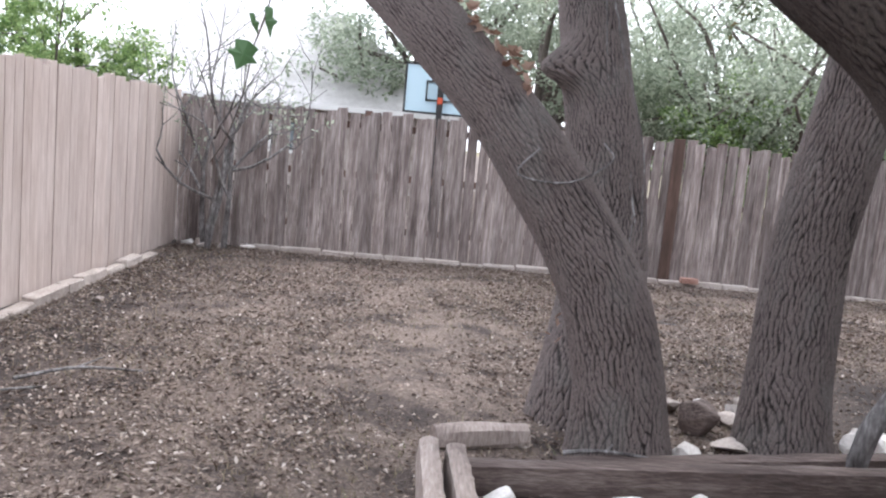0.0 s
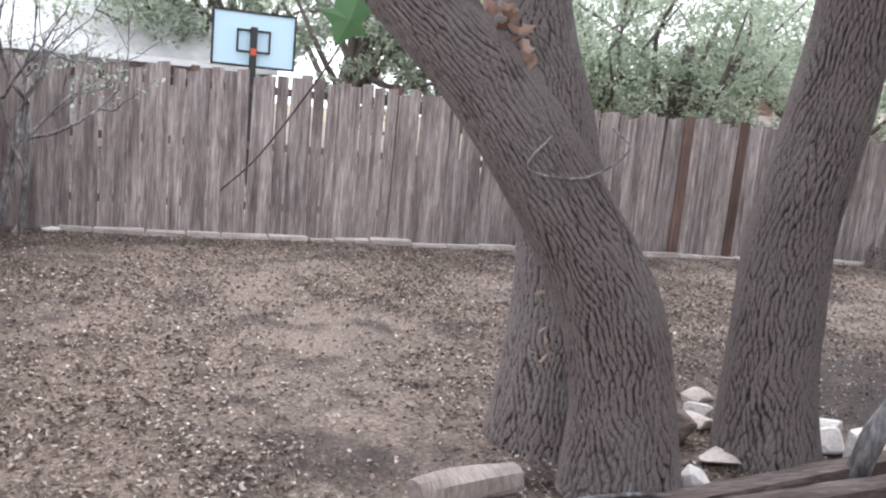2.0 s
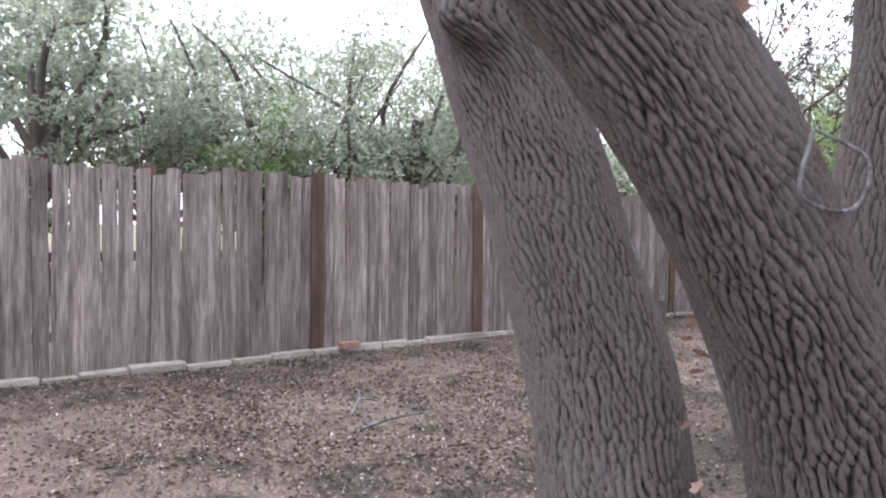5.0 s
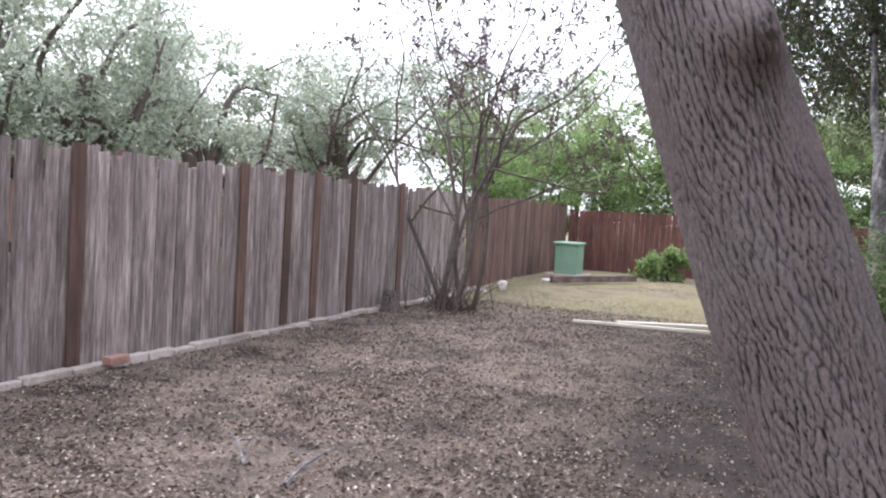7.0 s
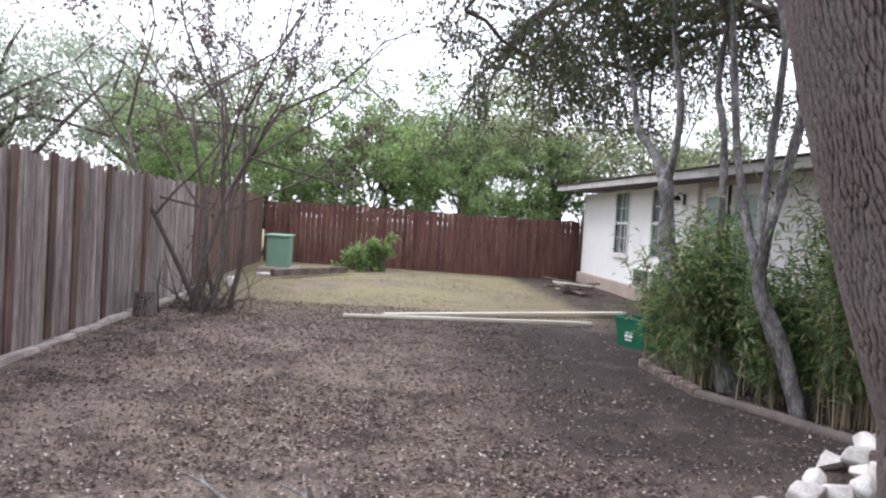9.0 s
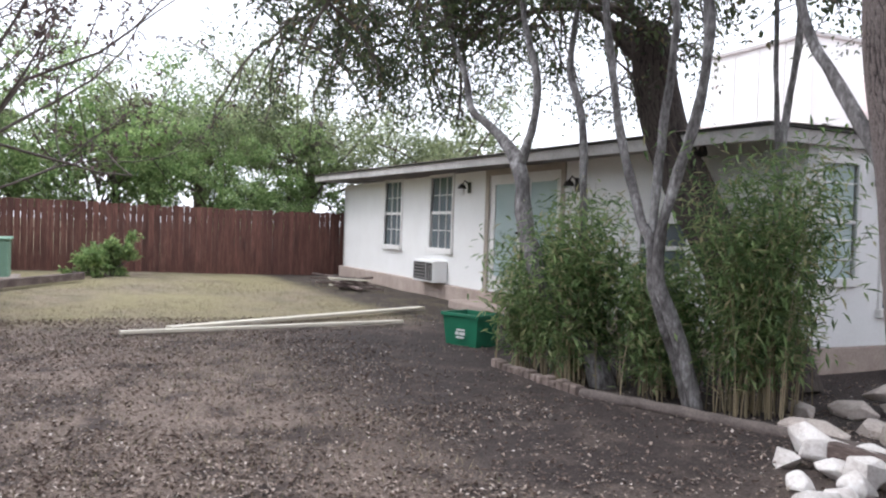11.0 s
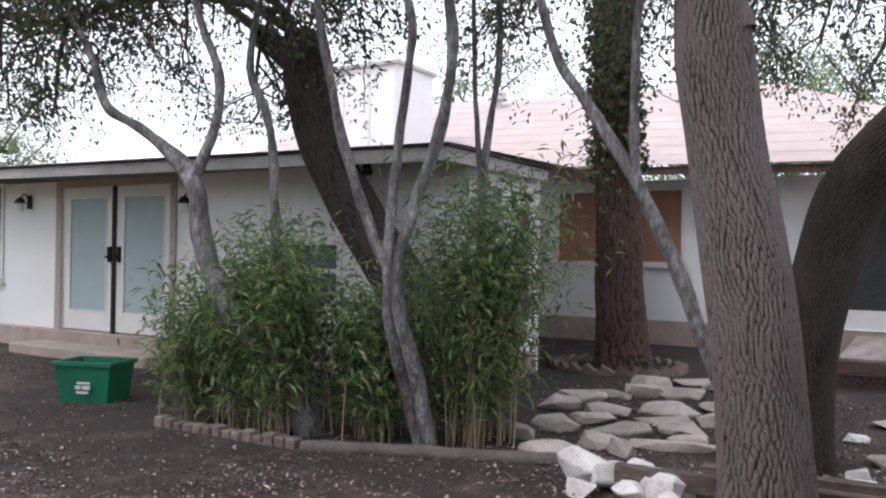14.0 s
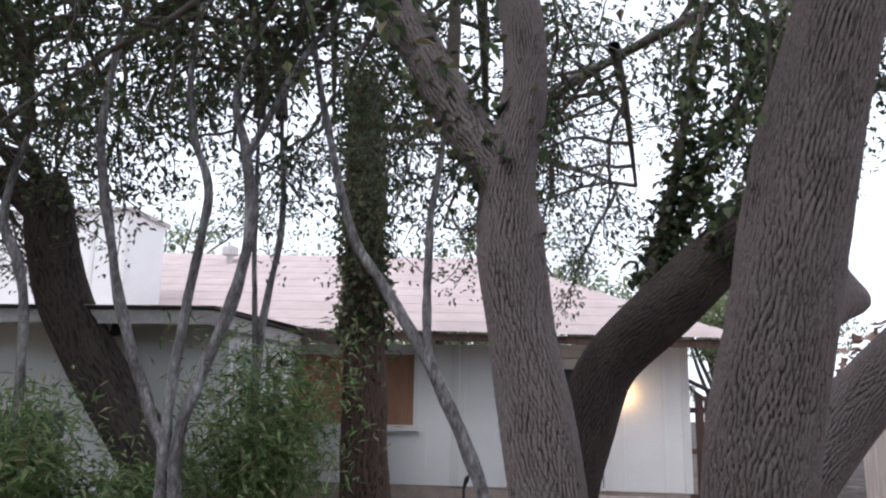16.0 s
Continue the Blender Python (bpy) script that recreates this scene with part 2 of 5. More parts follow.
M_shade = mottled("brown_window_blind", [(0.3, (0.26, 0.13, 0.075)), (0.7, (0.44, 0.25, 0.16))], 4, 60, 0.7, 0.3, 0.003, (1, 1, 0.1))
M_deck = mottled("brown_deck_boards", [(0.3, (0.05, 0.032, 0.027)), (0.7, (0.17, 0.115, 0.095))], 5, 60, 0.85, 0.4, 0.005, (0.15, 1, 1), each=0.1)
# near-black colour in place of the shade inside unlit rooms
M_dark = mottled("unlit_room_shade", [(0.3, (0.02, 0.022, 0.025)), (0.7, (0.06, 0.065, 0.07))], 1, 20, 0.9, 0.0)
M_frost = mottled("frosted_pane", [(0.3, (0.34, 0.43, 0.43)), (0.7, (0.48, 0.57, 0.57))], 2, 80, 0.25, 0.05, 0.001)
M_leaf = island_leaves("oak_leaves", [(0.0, (0.03, 0.045, 0.024)), (0.5, (0.07, 0.10, 0.045)), (0.9, (0.135, 0.165, 0.07)), (1.0, (0.19, 0.12, 0.06))], 0.5, 0.35)
# grey-green leaves, their tones lifted to carry haze and glare
M_grey = island_leaves("hazed_grey_green_leaves", [(0.0, (0.21, 0.245, 0.18)), (0.5, (0.38, 0.43, 0.33)), (1.0, (0.54, 0.58, 0.465))], 0.6, 0.6)
M_bright = island_leaves("bright_green_leaves", [(0.0, (0.12, 0.2, 0.075)), (0.5, (0.25, 0.36, 0.14)), (1.0, (0.44, 0.54, 0.24))], 0.55, 0.5)
M_vine = island_leaves("young_vine_leaf", [(0.0, (0.07, 0.15, 0.06)), (1.0, (0.11, 0.21, 0.09))], 0.5, 0.3)
M_olive = island_leaves("olive_green_leaves", [(0.0, (0.12, 0.15, 0.08)), (0.5, (0.25, 0.30, 0.16)), (1.0, (0.42, 0.46, 0.26))], 0.55, 0.55)
M_bamboo = island_leaves("bamboo_leaves", [(0.0, (0.07, 0.12, 0.05)), (0.45, (0.18, 0.27, 0.11)), (0.8, (0.32, 0.43, 0.18)), (1.0, (0.46, 0.40, 0.24))], 0.5, 0.55)
M_cane = island_leaves("bamboo_canes", [(0.0, (0.12, 0.095, 0.05)), (0.6, (0.26, 0.21, 0.125)), (1.0, (0.42, 0.34, 0.22))], 0.6, 0)
M_litter = island_leaves("fallen_leaves", [(0.0, (0.09, 0.066, 0.056)), (0.4, (0.17, 0.126, 0.104)), (0.75, (0.28, 0.22, 0.182)), (0.93, (0.44, 0.37, 0.315)), (1.0, (0.64, 0.58, 0.53))], 0.9, 0)
M_grass = island_leaves("dry_grass", [(0.0, (0.09, 0.075, 0.045)), (0.5, (0.24, 0.195, 0.13)), (0.85, (0.38, 0.32, 0.22)), (1.0, (0.13, 0.15, 0.06))], 0.9, 0.1)
M_rustleaf = island_leaves("dead_vine_leaves", [(0.0, (0.22, 0.125, 0.09)), (0.6, (0.40, 0.27, 0.21)), (1.0, (0.55, 0.42, 0.35))], 0.8, 0.15)
M_bud = island_leaves("reddish_buds", [(0.0, (0.07, 0.045, 0.045)), (0.6, (0.17, 0.11, 0.11)), (1.0, (0.12, 0.12, 0.08))], 0.8, 0.15)

M_glass, gt, gb = material("window_glass", 0.04)
# opaque grey-blue base stands in for reflections and pale blinds in the panes
gb.inputs["Base Color"].default_value = (0.13, 0.16, 0.175, 1)
gb.inputs["Specular IOR Level"].default_value = 0.8
M_board, gt, gb = material("clear_backboard", 0.12)
gb.inputs["Base Color"].default_value = (0.52, 0.68, 0.76, 1)
M_bulb, gt, gb = material("lit_bulb")
gb.inputs["Emission Color"].default_value = (1, 0.62, 0.25, 1)
gb.inputs["Emission Strength"].default_value = 14
M_orange, gt, gb = material("orange_hoop_paint", 0.4)
gb.inputs["Base Color"].default_value = (0.5, 0.08, 0.03, 1)
M_white, gt, gb = material("white_plastic", 0.5)
gb.inputs["Base Color"].default_value = (0.78, 0.78, 0.77, 1)
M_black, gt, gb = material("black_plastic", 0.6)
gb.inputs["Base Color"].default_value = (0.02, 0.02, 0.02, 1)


# ---- shape helpers ----
def g(x, y):
    """The height of the ground."""
    s = lambda a, b, v: (lambda u: u * u * (3 - 2 * u))(min(1, max(0, (v - a) / (b - a))))
    near = 1 if -3 < x < 21 and -4 < y < 9.6 else 0
    return max(0.06 * s(1.5, -1.0, y), 0.06 * s(13, 18, x) * s(2, 7, y)) + near * 0.018 * noise.noise(Vector((x * 0.9, y * 0.9, 0)))


def thing(name, at=(0, 0, 0), label="", category="", group="", kind=""):
    e = new(name)
    e.location = at
    return tagged(e, label, category, group, kind)


def part(name, bm, mat, parent=None, label="", smooth=False):
    me = bpy.data.meshes.new(name)
    bm.to_mesh(me)
    bm.free()
    if smooth:
        me.shade_smooth()
    me.materials.append(mat)
    ob = new(name, me)
    if parent:
        ob.parent = parent
        ob.matrix_parent_inverse = Matrix.Translation(-Vector(parent.location))
    return tagged(ob, label)


def sheet(name, verts, faces, mat, parent=None, label="", smooth=False):
    me = bpy.data.meshes.new(name)
    me.from_pydata(verts, [], faces)
    if smooth:
        me.shade_smooth()
    me.materials.append(mat)
    ob = new(name, me)
    if parent:
        ob.parent = parent
        ob.matrix_parent_inverse = Matrix.Translation(-Vector(parent.location))
    return tagged(ob, label)


def box(bm, a, b, m=None, bevel=0.0):
    r = bmesh.ops.create_cube(bm, size=1)["verts"]
    for v in r:
        v.co = Vector([(a[i] + b[i]) / 2 + v.co[i] * abs(b[i] - a[i]) for i in range(3)])
        if m:
            v.co = m @ v.co
    if bevel:
        es = list({e for v in r for e in v.link_edges})
        bmesh.ops.bevel(bm, geom=es, offset=bevel, segments=1, affect='EDGES')
    return bm


def boxes(*pairs, bevel=0.0):
    bm = bmesh.new()
    for a, b in pairs:
        box(bm, a, b, None, bevel)
    return bm


def spline(points, n):
    """n + 1 points of a smooth line through the given points, each with its radius as the fourth number."""
    P = [Vector(p) for p in points]
    P = [P[0] * 2 - P[1]] + P + [P[-1] * 2 - P[-2]]
    out, k = [], len(P) - 3
    for i in range(n + 1):
        u = i / n * k
        j = min(int(u), k - 1)
        t = u - j
        a, b, c, d = P[j:j + 4]
        out.append(0.5 * (2 * b + (c - a) * t + (2 * a - 5 * b + 4 * c - d) * t * t + (3 * b - a - 3 * c + d) * t ** 3))
    return out


def tube_data(line, seg, verts, faces, shape=None, cap=True):
    """Adds a tube along a line of (x, y, z, radius) to lists of vertices and faces. shape(angle, way, radius) swells it."""
    start = len(verts)
    x = None
    way = 0.0
    for i, p in enumerate(line):
        q = Vector(line[min(i + 1, len(line) - 1)][:3]) - Vector(line[max(i - 1, 0)][:3])
        q.normalize()
        if x is None:
            x = Vector((1, 0, 0)) if abs(q.x) < 0.9 else Vector((0, 1, 0))
        x = (x - q * x.dot(q)).normalized()
        y = q.cross(x)
        if i:
            way += (Vector(p[:3]) - Vector(line[i - 1][:3])).length
        for k in range(seg):
            a = 2 * math.pi * k / seg
            r = p[3] + (shape(a, way, p[3]) if shape else 0)
            verts.append(Vector(p[:3]) + (x * math.cos(a) + y * math.sin(a)) * r)
    for i in range(len(line) - 1):
        for k in range(seg):
            a, b = start + i * seg + k, start + i * seg + (k + 1) % seg
            faces.append((a, b, b + seg, a + seg))
    if cap:
        n = len(verts)
        faces.append(tuple(range(n - seg, n)))


def bark_trunk(name, lines, seg, mat, parent, depth=0.011, cell=0.025, rise=0.145, ring=0.014, label="", knots=()):
    """A furrowed trunk: one mesh of tubes, its furrows in the mesh and in the attribute that tints the plates."""
    verts, faces, plate = [], [], []
    for n, pts in enumerate(lines):
        length = sum((Vector(pts[i + 1][:3]) - Vector(pts[i][:3])).length for i in range(len(pts) - 1))

        mean = sum(p[3] for p in pts) / len(pts)
        turns = max(5, round(math.pi * mean / cell))

        def shape(a, s, r, n=n):
            u = Vector((math.cos(a) * r * 9, math.sin(a) * r * 9, s * 4.5 + 31 * n))
            w1, w2 = noise.noise(u), noise.noise(u + Vector((7.3, 1.1, 4.2)))
            w3 = noise.noise(Vector((u.x * 3.5, u.y * 3.5, u.z * 3.0)))
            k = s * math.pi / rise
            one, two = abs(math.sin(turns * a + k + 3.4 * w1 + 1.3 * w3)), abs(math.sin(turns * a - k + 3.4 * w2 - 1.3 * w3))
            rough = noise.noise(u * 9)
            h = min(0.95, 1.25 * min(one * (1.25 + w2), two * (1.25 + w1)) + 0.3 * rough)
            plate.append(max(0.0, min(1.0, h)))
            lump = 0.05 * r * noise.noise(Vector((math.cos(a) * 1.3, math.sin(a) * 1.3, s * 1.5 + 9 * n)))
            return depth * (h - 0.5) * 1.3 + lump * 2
        tube_data(spline(pts, max(6, int(length / ring))), seg, verts, faces, shape)
    for centre, size, out in knots:
        c = Vector(centre)
        for v in verts:
            d = (v - c).length
            if d < size * 1.6:
                w = math.exp(-(d / size * 1.5) ** 2)
                v += Vector(out) * w * (1 - 0.35 * math.exp(-(d / size * 5) ** 2))
    me = bpy.data.meshes.new(name)
    me.from_pydata(verts, [], faces)
    me.shade_smooth()
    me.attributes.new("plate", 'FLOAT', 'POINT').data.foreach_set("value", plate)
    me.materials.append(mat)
    ob = new(name, me)
    ob.parent = parent
    ob.matrix_parent_inverse = Matrix.Translation(-Vector(parent.location))
    return tagged(ob, label)


rnd = random.Random(7)


def any_way(r=rnd):
    z, a = r.uniform(-1, 1), r.uniform(0, 2 * math.pi)
    k = math.sqrt(1 - z * z)
    return Vector((k * math.cos(a), k * math.sin(a), z))


def leaf(verts, faces, at, way, size, wide=0.45, droop=0.15):
    """One pointed leaf of four triangles, folded along its rib."""
    way = way.normalized()
    side = way.cross(Vector((0.2, 0.1, 1))).normalized() * size * wide * 0.5
    up = side.cross(way).normalized() * size * droop
    n = len(verts)
    verts.extend((at, at + way * size * 0.45 + side + up, at + way * size - up, at + way * size * 0.45 - side + up))
    faces.extend(((n, n + 1, n + 2), (n, n + 2, n + 3)))


def grow(wood, wf, lv, lf, p, way, r, length, level, r_, opts):
    """A branch that bends, forks and ends in twigs with leaves."""
    steps = 4
    line, d, q = [(*p, r)], way.normalized(), Vector(p)
    for i in range(steps):
        d = (d + any_way(r_) * opts["wander"] + Vector((0, 0, opts["lift"])) * 0.12).normalized()
        q = q + d * length / steps
        if q.z < opts.get("floor", -9):
            break
        line.append((*q, r * (1 - 0.45 * (i + 1) / steps)))
        if level <= opts["leafy"]:
            for _ in range(opts["leaves"]):
                leaf(lv, lf, q + any_way(r_) * opts["spread"], any_way(r_) + d * 0.6 - Vector((0, 0, 0.2)), opts["size"] * r_.uniform(0.6, 1.2), opts.get("wide", 0.5))
    if len(line) < 2:
        return
    tube_data(line, 5 if r < 0.03 else 8, wood, wf)
    if level > 0:
        for k in range(opts["forks"]):
            at = Vector(line[min(2 + (k % 3), len(line) - 1)][:3])
            grow(wood, wf, lv, lf, at, d * 0.7 + any_way(r_) * opts["fan"], r * 0.52, length * r_.uniform(0.55, 0.85), level - 1, r_, opts)


def rock(at, size, seed, turn=0.0):
    bm = bmesh.new()
    r = random.Random(seed * 7 + 3)
    for _ in range(17):
        d = any_way(r)
        m = max(abs(d.x), abs(d.y), abs(d.z)) ** 0.55
        k = r.uniform(0.82, 1.08) / m
        bm.verts.new((d.x * k * size[0] / 2, d.y * k * size[1] / 2, d.z * k * size[2] / 2))
    hull = bmesh.ops.convex_hull(bm, input=bm.verts[:])
    bmesh.ops.delete(bm, geom=[v for v in bm.verts if not v.link_faces], context='VERTS')
    bmesh.ops.bevel(bm, geom=bm.edges[:], offset=0.07 * min(size), segments=1, affect='EDGES', clamp_overlap=True)
    bmesh.ops.transform(bm, matrix=Matrix.Translation(at) @ Matrix.Rotation(turn, 4, 'Z'), verts=bm.verts)
    return bm


# ---- ground ----
def ground():
    def steps(a, b, step, far):
        v = [a + step * i for i in range(int((b - a) / step) + 1)]
        lo = [a - 0.5 * 1.5 ** i for i in range(far)][::-1]
        hi = [b + 0.5 * 1.5 ** i for i in range(far)]
        return lo + v + hi
    xs, ys = steps(-3, 22, 0.12, 17), steps(-4, 9.9, 0.12, 17)
    verts = [(x, y, g(x, y)) for y in ys for x in xs]
    w = len(xs)
    faces = [(j * w + i, j * w + i + 1, j * w + w + i + 1, j * w + w + i) for j in range(len(ys) - 1) for i in range(w - 1)]
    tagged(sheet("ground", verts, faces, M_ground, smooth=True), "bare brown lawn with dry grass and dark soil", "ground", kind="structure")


ground()


# ---- fences ----
def picket_mesh(name, width, height, thick, ear, mat):
    bm = box(bmesh.new(), (-width / 2, -thick / 2, 0), (width / 2, thick / 2, height))
    for v in bm.verts:
        if v.co.z > height - 0.01:
            v.co.z -= ear if v.co.x < 0 else ear * 0.4
            v.co.x *= 0.94
    me = bpy.data.meshes.new(name)
    bm.to_mesh(me)
    bm.free()
    me.materials.append(mat)
    return me


def fence(name, start, end, height, mat, post_mat, label, rails_out, jitter, gap, posts=(), width=0.14):
    a, b = Vector((*start, 0)), Vector((*end, 0))
    way = (b - a).normalized()
    out = Vector((way.y, -way.x, 0)) * rails_out
    turn = math.atan2(way.y, way.x)
    top = thing(name, a, label, "fence")
    r = random.Random(len(label))
    kinds = [picket_mesh("picket", width - gap * k, height + dz, 0.018, e, mat) for k, dz, e in ((1, 0, 0.012), (1.6, 0.02, 0.03), (1, -0.025, 0.0), (0.6, 0.012, 0.02), (1.2, -0.012, 0.04))]
    n = int((b - a).length / width)
    for i in range(n):
        p = a + way * (i + 0.5) * width
        ob = new("picket", r.choice(kinds))
        ob.parent = top
        z = g(p.x, p.y) + r.uniform(-0.02, 0.02) * jitter * 2
        ob.matrix_local = Matrix.Translation(p - a + out * r.uniform(-0.004, 0.004) + Vector((0, 0, z))) @ Matrix.Rotation(turn, 4, 'Z') @ Matrix.Rotation(r.uniform(-1, 1) * 0.012 * jitter, 4, 'Y')
    L = (b - a).length
    m = Matrix.Translation(a) @ Matrix.Rotation(turn, 4, 'Z')
    s = -rails_out
    for z in (0.32, 1.0, height - 0.22):
        part("rail", box(bmesh.new(), (0, s * 0.012, z), (L, s * 0.05, z + 0.085), m), post_mat, top)
    k = 0.0
    while k < L:
        part("post", box(bmesh.new(), (k, s * 0.052, 0), (k + 0.09, s * 0.142, height + 0.02), m), post_mat, top)
        k += 2.3
    for x in posts:
        part("cover_board", box(bmesh.new(), (x - 0.07, -s * 0.012, 0.05), (x + 0.07, -s * 0.034, height + 0.03), m), post_mat, top, "dark brown board nailed over the pickets")
    return top


def all_fences():
    fence("wooden_fence", (-1.32, 9.4), (14.3, 9.4), 1.85, M_fence, M_post, "weathered grey cedar picket fence with streaked boards", -1, 1.0, 0.006, [x + 1.32 for x in (5.03, 7.28, 8.15, 8.8, 9.75, 11.3)])
    fence("wooden_fence", (14.3, 9.4), (22.5, 9.4), 1.8, M_post, M_post, "brown picket fence running into the far corner", -1, 0.8, 0.005)
    fence("wooden_fence", (-1.27, -8.0), (-1.32, 9.36), 1.9, M_new, M_new, "pale new cedar privacy fence with tight boards", -1, 0.3, 0.001)
    fence("wooden_fence", (22.5, 9.35), (22.5, -3.0), 1.68, M_red, M_red, "red-brown stained wooden fence along the far side", -1, 0.25, 0.001)
    fence("wooden_gate", (0.3, -5.3), (2.1, -5.3), 1.85, M_post, M_post, "dark brown wooden gate beside the house", 1, 0.4, 0.002)


all_fences()


# ---- stones along the fence ----
def edging():
    r = random.Random(3)
    row = thing("stone_edging", (0, 9.28, 0), "row of pale limestone edging along the fence foot", "edging")
    x = -0.3
    while x < 14.5:
        w = r.uniform(0.28, 0.55)
        bm = box(bmesh.new(), (x, 9.25, -0.02), (x + w - 0.012, 9.35, g(x, 9.3) + r.uniform(0.03, 0.07)), bevel=0.012)
        for v in bm.verts:
            v.co += any_way(r) * 0.008
        part("stone", bm, M_flag if r.random() < 0.8 else M_flag, row)
        x += w
    row = thing("stone_edging", (-1.1, 4, 0), "pale limestone edging at the foot of the new fence", "edging")
    y = 0.5
    while y < 7.6:
        w = r.uniform(0.3, 0.6)
        bm = box(bmesh.new(), (-1.22, y, -0.02), (-1.12 + r.uniform(0, 0.03), y + w - 0.02, r.uniform(0.04, 0.09)), bevel=0.012)
        for v in bm.verts:
            v.co += any_way(r) * 0.01
        part("stone", bm, M_flag, row)
        y += w
    b = thing("brick", (5.3, 9.18, 0), "single worn red brick lying on the edging", "brick")
    part("block", box(bmesh.new(), (5.2, 9.13, 0.05), (5.42, 9.23, 0.12), bevel=0.006), M_brick, b)


edging()


def loose_rocks():
    spots = [  # x, y, length, width, height
        (3.22, 2.92, 0.22, 0.2, 0.2, 0), (3.62, 3.2, 0.5, 0.3, 0.1, 1), (3.75, 3.65, 0.4, 0.25, 0.1, 1), (4.0, 4.05, 0.3, 0.22, 0.12, 1),
        (4.62, 3.1, 0.3, 0.25, 0.16, 0), (4.5, 2.7, 0.35, 0.25, 0.15, 0), (4.35, 2.98, 0.25, 0.2, 0.1, 1), (2.54, 3.66, 0.2, 0.13, 0.1, 0),
        (2.83, 4.2, 0.16, 0.1, 0.08, 0), (4.8, 2.98, 0.55, 0.2, 0.24, 0), (4.55, 2.92, 0.3, 0.25, 0.26, 0), (4.34, 3.28, 0.28, 0.24, 0.2, 0),
        (4.2, 3.55, 0.3, 0.24, 0.16, 0), (4.52, 3.5, 0.34, 0.2, 0.14, 0), (3.85, 3.8, 0.26, 0.18, 0.14, 0),
        (3.6, 3.8, 0.24, 0.2, 0.15, 0), (3.4, 3.85, 0.22, 0.2, 0.12, 1),
        (5.0, 2.86, 0.5, 0.26, 0.3, 0), (4.42, 3.1, 0.4, 0.3, 0.26, 0), (4.7, 2.72, 0.42, 0.26, 0.2, 0), (4.22, 3.72, 0.34, 0.26, 0.18, 0), (4.35, 2.66, 0.3, 0.24, 0.14, 0), (4.9, 3.2, 0.3, 0.22, 0.14, 0),
        (3.5, 1.9, 0.3, 0.2, 0.12, 0), (3.05, 1.75, 0.26, 0.2, 0.1, 1), (2.8, 0.9, 0.4, 0.24, 0.1, 0), (3.6, 0.7, 0.3, 0.22, 0.1, 0), (4.2, 1.6, 0.34, 0.22, 0.1, 1), (3.4, 0.1, 0.36, 0.22, 0.1, 1),
        (2.2, 2.22, 0.24, 0.2, 0.16, 0), (2.48, 2.2, 0.26, 0.2, 0.12, 0), (2.75, 2.24, 0.26, 0.22, 0.2, 0), (3.1, 2.25, 0.34, 0.24, 0.18, 0),
        (3.45, 2.28, 0.26, 0.2, 0.14, 0), (3.76, 2.32, 0.28, 0.2, 0.15, 0),
        (-1.1, 9.15, 0.22, 0.16, 0.1, 0), (-0.85, 9.0, 0.36, 0.2, 0.12, 0), (-0.6, 9.02, 0.3, 0.2, 0.12, 0), (-0.35, 9.18, 0.36, 0.14, 0.08, 0), (-0.95, 9.2, 0.2, 0.16, 0.12, 1),
        (-0.8, 5.6, 0.12, 0.1, 0.06, 1), (-0.95, 6.4, 0.1, 0.08, 0.05, 1), (15.1, 8.9, 0.28, 0.2, 0.28, 0), (14.4, 9.1, 0.4, 0.2, 0.1, 0), (17.6, 8.6, 0.6, 0.3, 0.08, 0), (11.1, 9.1, 0.22, 0.16, 0.1, 1), (12.4, 9.0, 0.3, 0.2, 0.08, 1),
        (2.6, 1.2, 0.3, 0.2, 0.08, 0), (2.9, 0.3, 0.3, 0.18, 0.1, 0), (1.9, 0.2, 0.22, 0.16, 0.07, 0), (1.3, 0.6, 0.5, 0.3, 0.07, 1), (2.3, -0.5, 0.26, 0.2, 0.08, 1), (3.1, 1.4, 0.3, 0.24, 0.08, 1)]
    for i, (x, y, a, b, h, kind) in enumerate(spots):
        bm = rock((x, y, g(x, y) + h * 0.3), (a * 0.8, b * 0.8, h * 0.85), i, rnd.uniform(0, 3))
        ob = part("rock", bm, M_flag if kind else M_stone, None)
        tagged(ob, "rough tan field stone on the soil" if kind else "chalky white limestone rock on the soil", "rock", "loose rocks round the oaks")
    for i, (x, y, a, b) in enumerate([(5.45, 2.3, 0.6, 0.3), (5.25, 1.9, 0.5, 0.3), (5.2, 1.45, 0.7, 0.35), (4.85, 1.1, 0.7, 0.4), (5.6, 0.75, 0.6, 0.4), (5.1, 0.45, 0.75, 0.4), (4.7, 0.05, 0.6, 0.4), (5.2, -0.35, 0.7, 0.4), (6.05, 0.75, 0.5, 0.35), (4.75, 1.75, 0.9, 0.16), (4.5, -0.6, 0.6, 0.35), (5.75, 1.5, 0.5, 0.3), (5.25, -1.15, 0.7, 0.4), (6.0, 0.3, 0.6, 0.3), (5.5, -0.2, 0.6, 0.35), (3.3, 1.4, 0.5, 0.3), (5.4, 2.35, 0.7, 0.25), (5.0, 2.05, 0.45, 0.22), (5.05, 0.85, 0.6, 0.3), (5.55, 1.15, 0.5, 0.22), (4.6, 0.7, 0.5, 0.3), (5.8, 0.0, 0.5, 0.3), (4.9, -0.9, 0.6, 0.3), (5.6, -0.7, 0.55, 0.3), (4.7, 1.45, 0.4, 0.2), (5.9, 1.9, 0.5, 0.22)]):
        bm = rock((x, y, g(x, y) + 0.03), (a * 0.85, b * 0.9, 0.1 + 0.05 * (i % 3)), 60 + i, rnd.uniform(-0.7, 0.7))
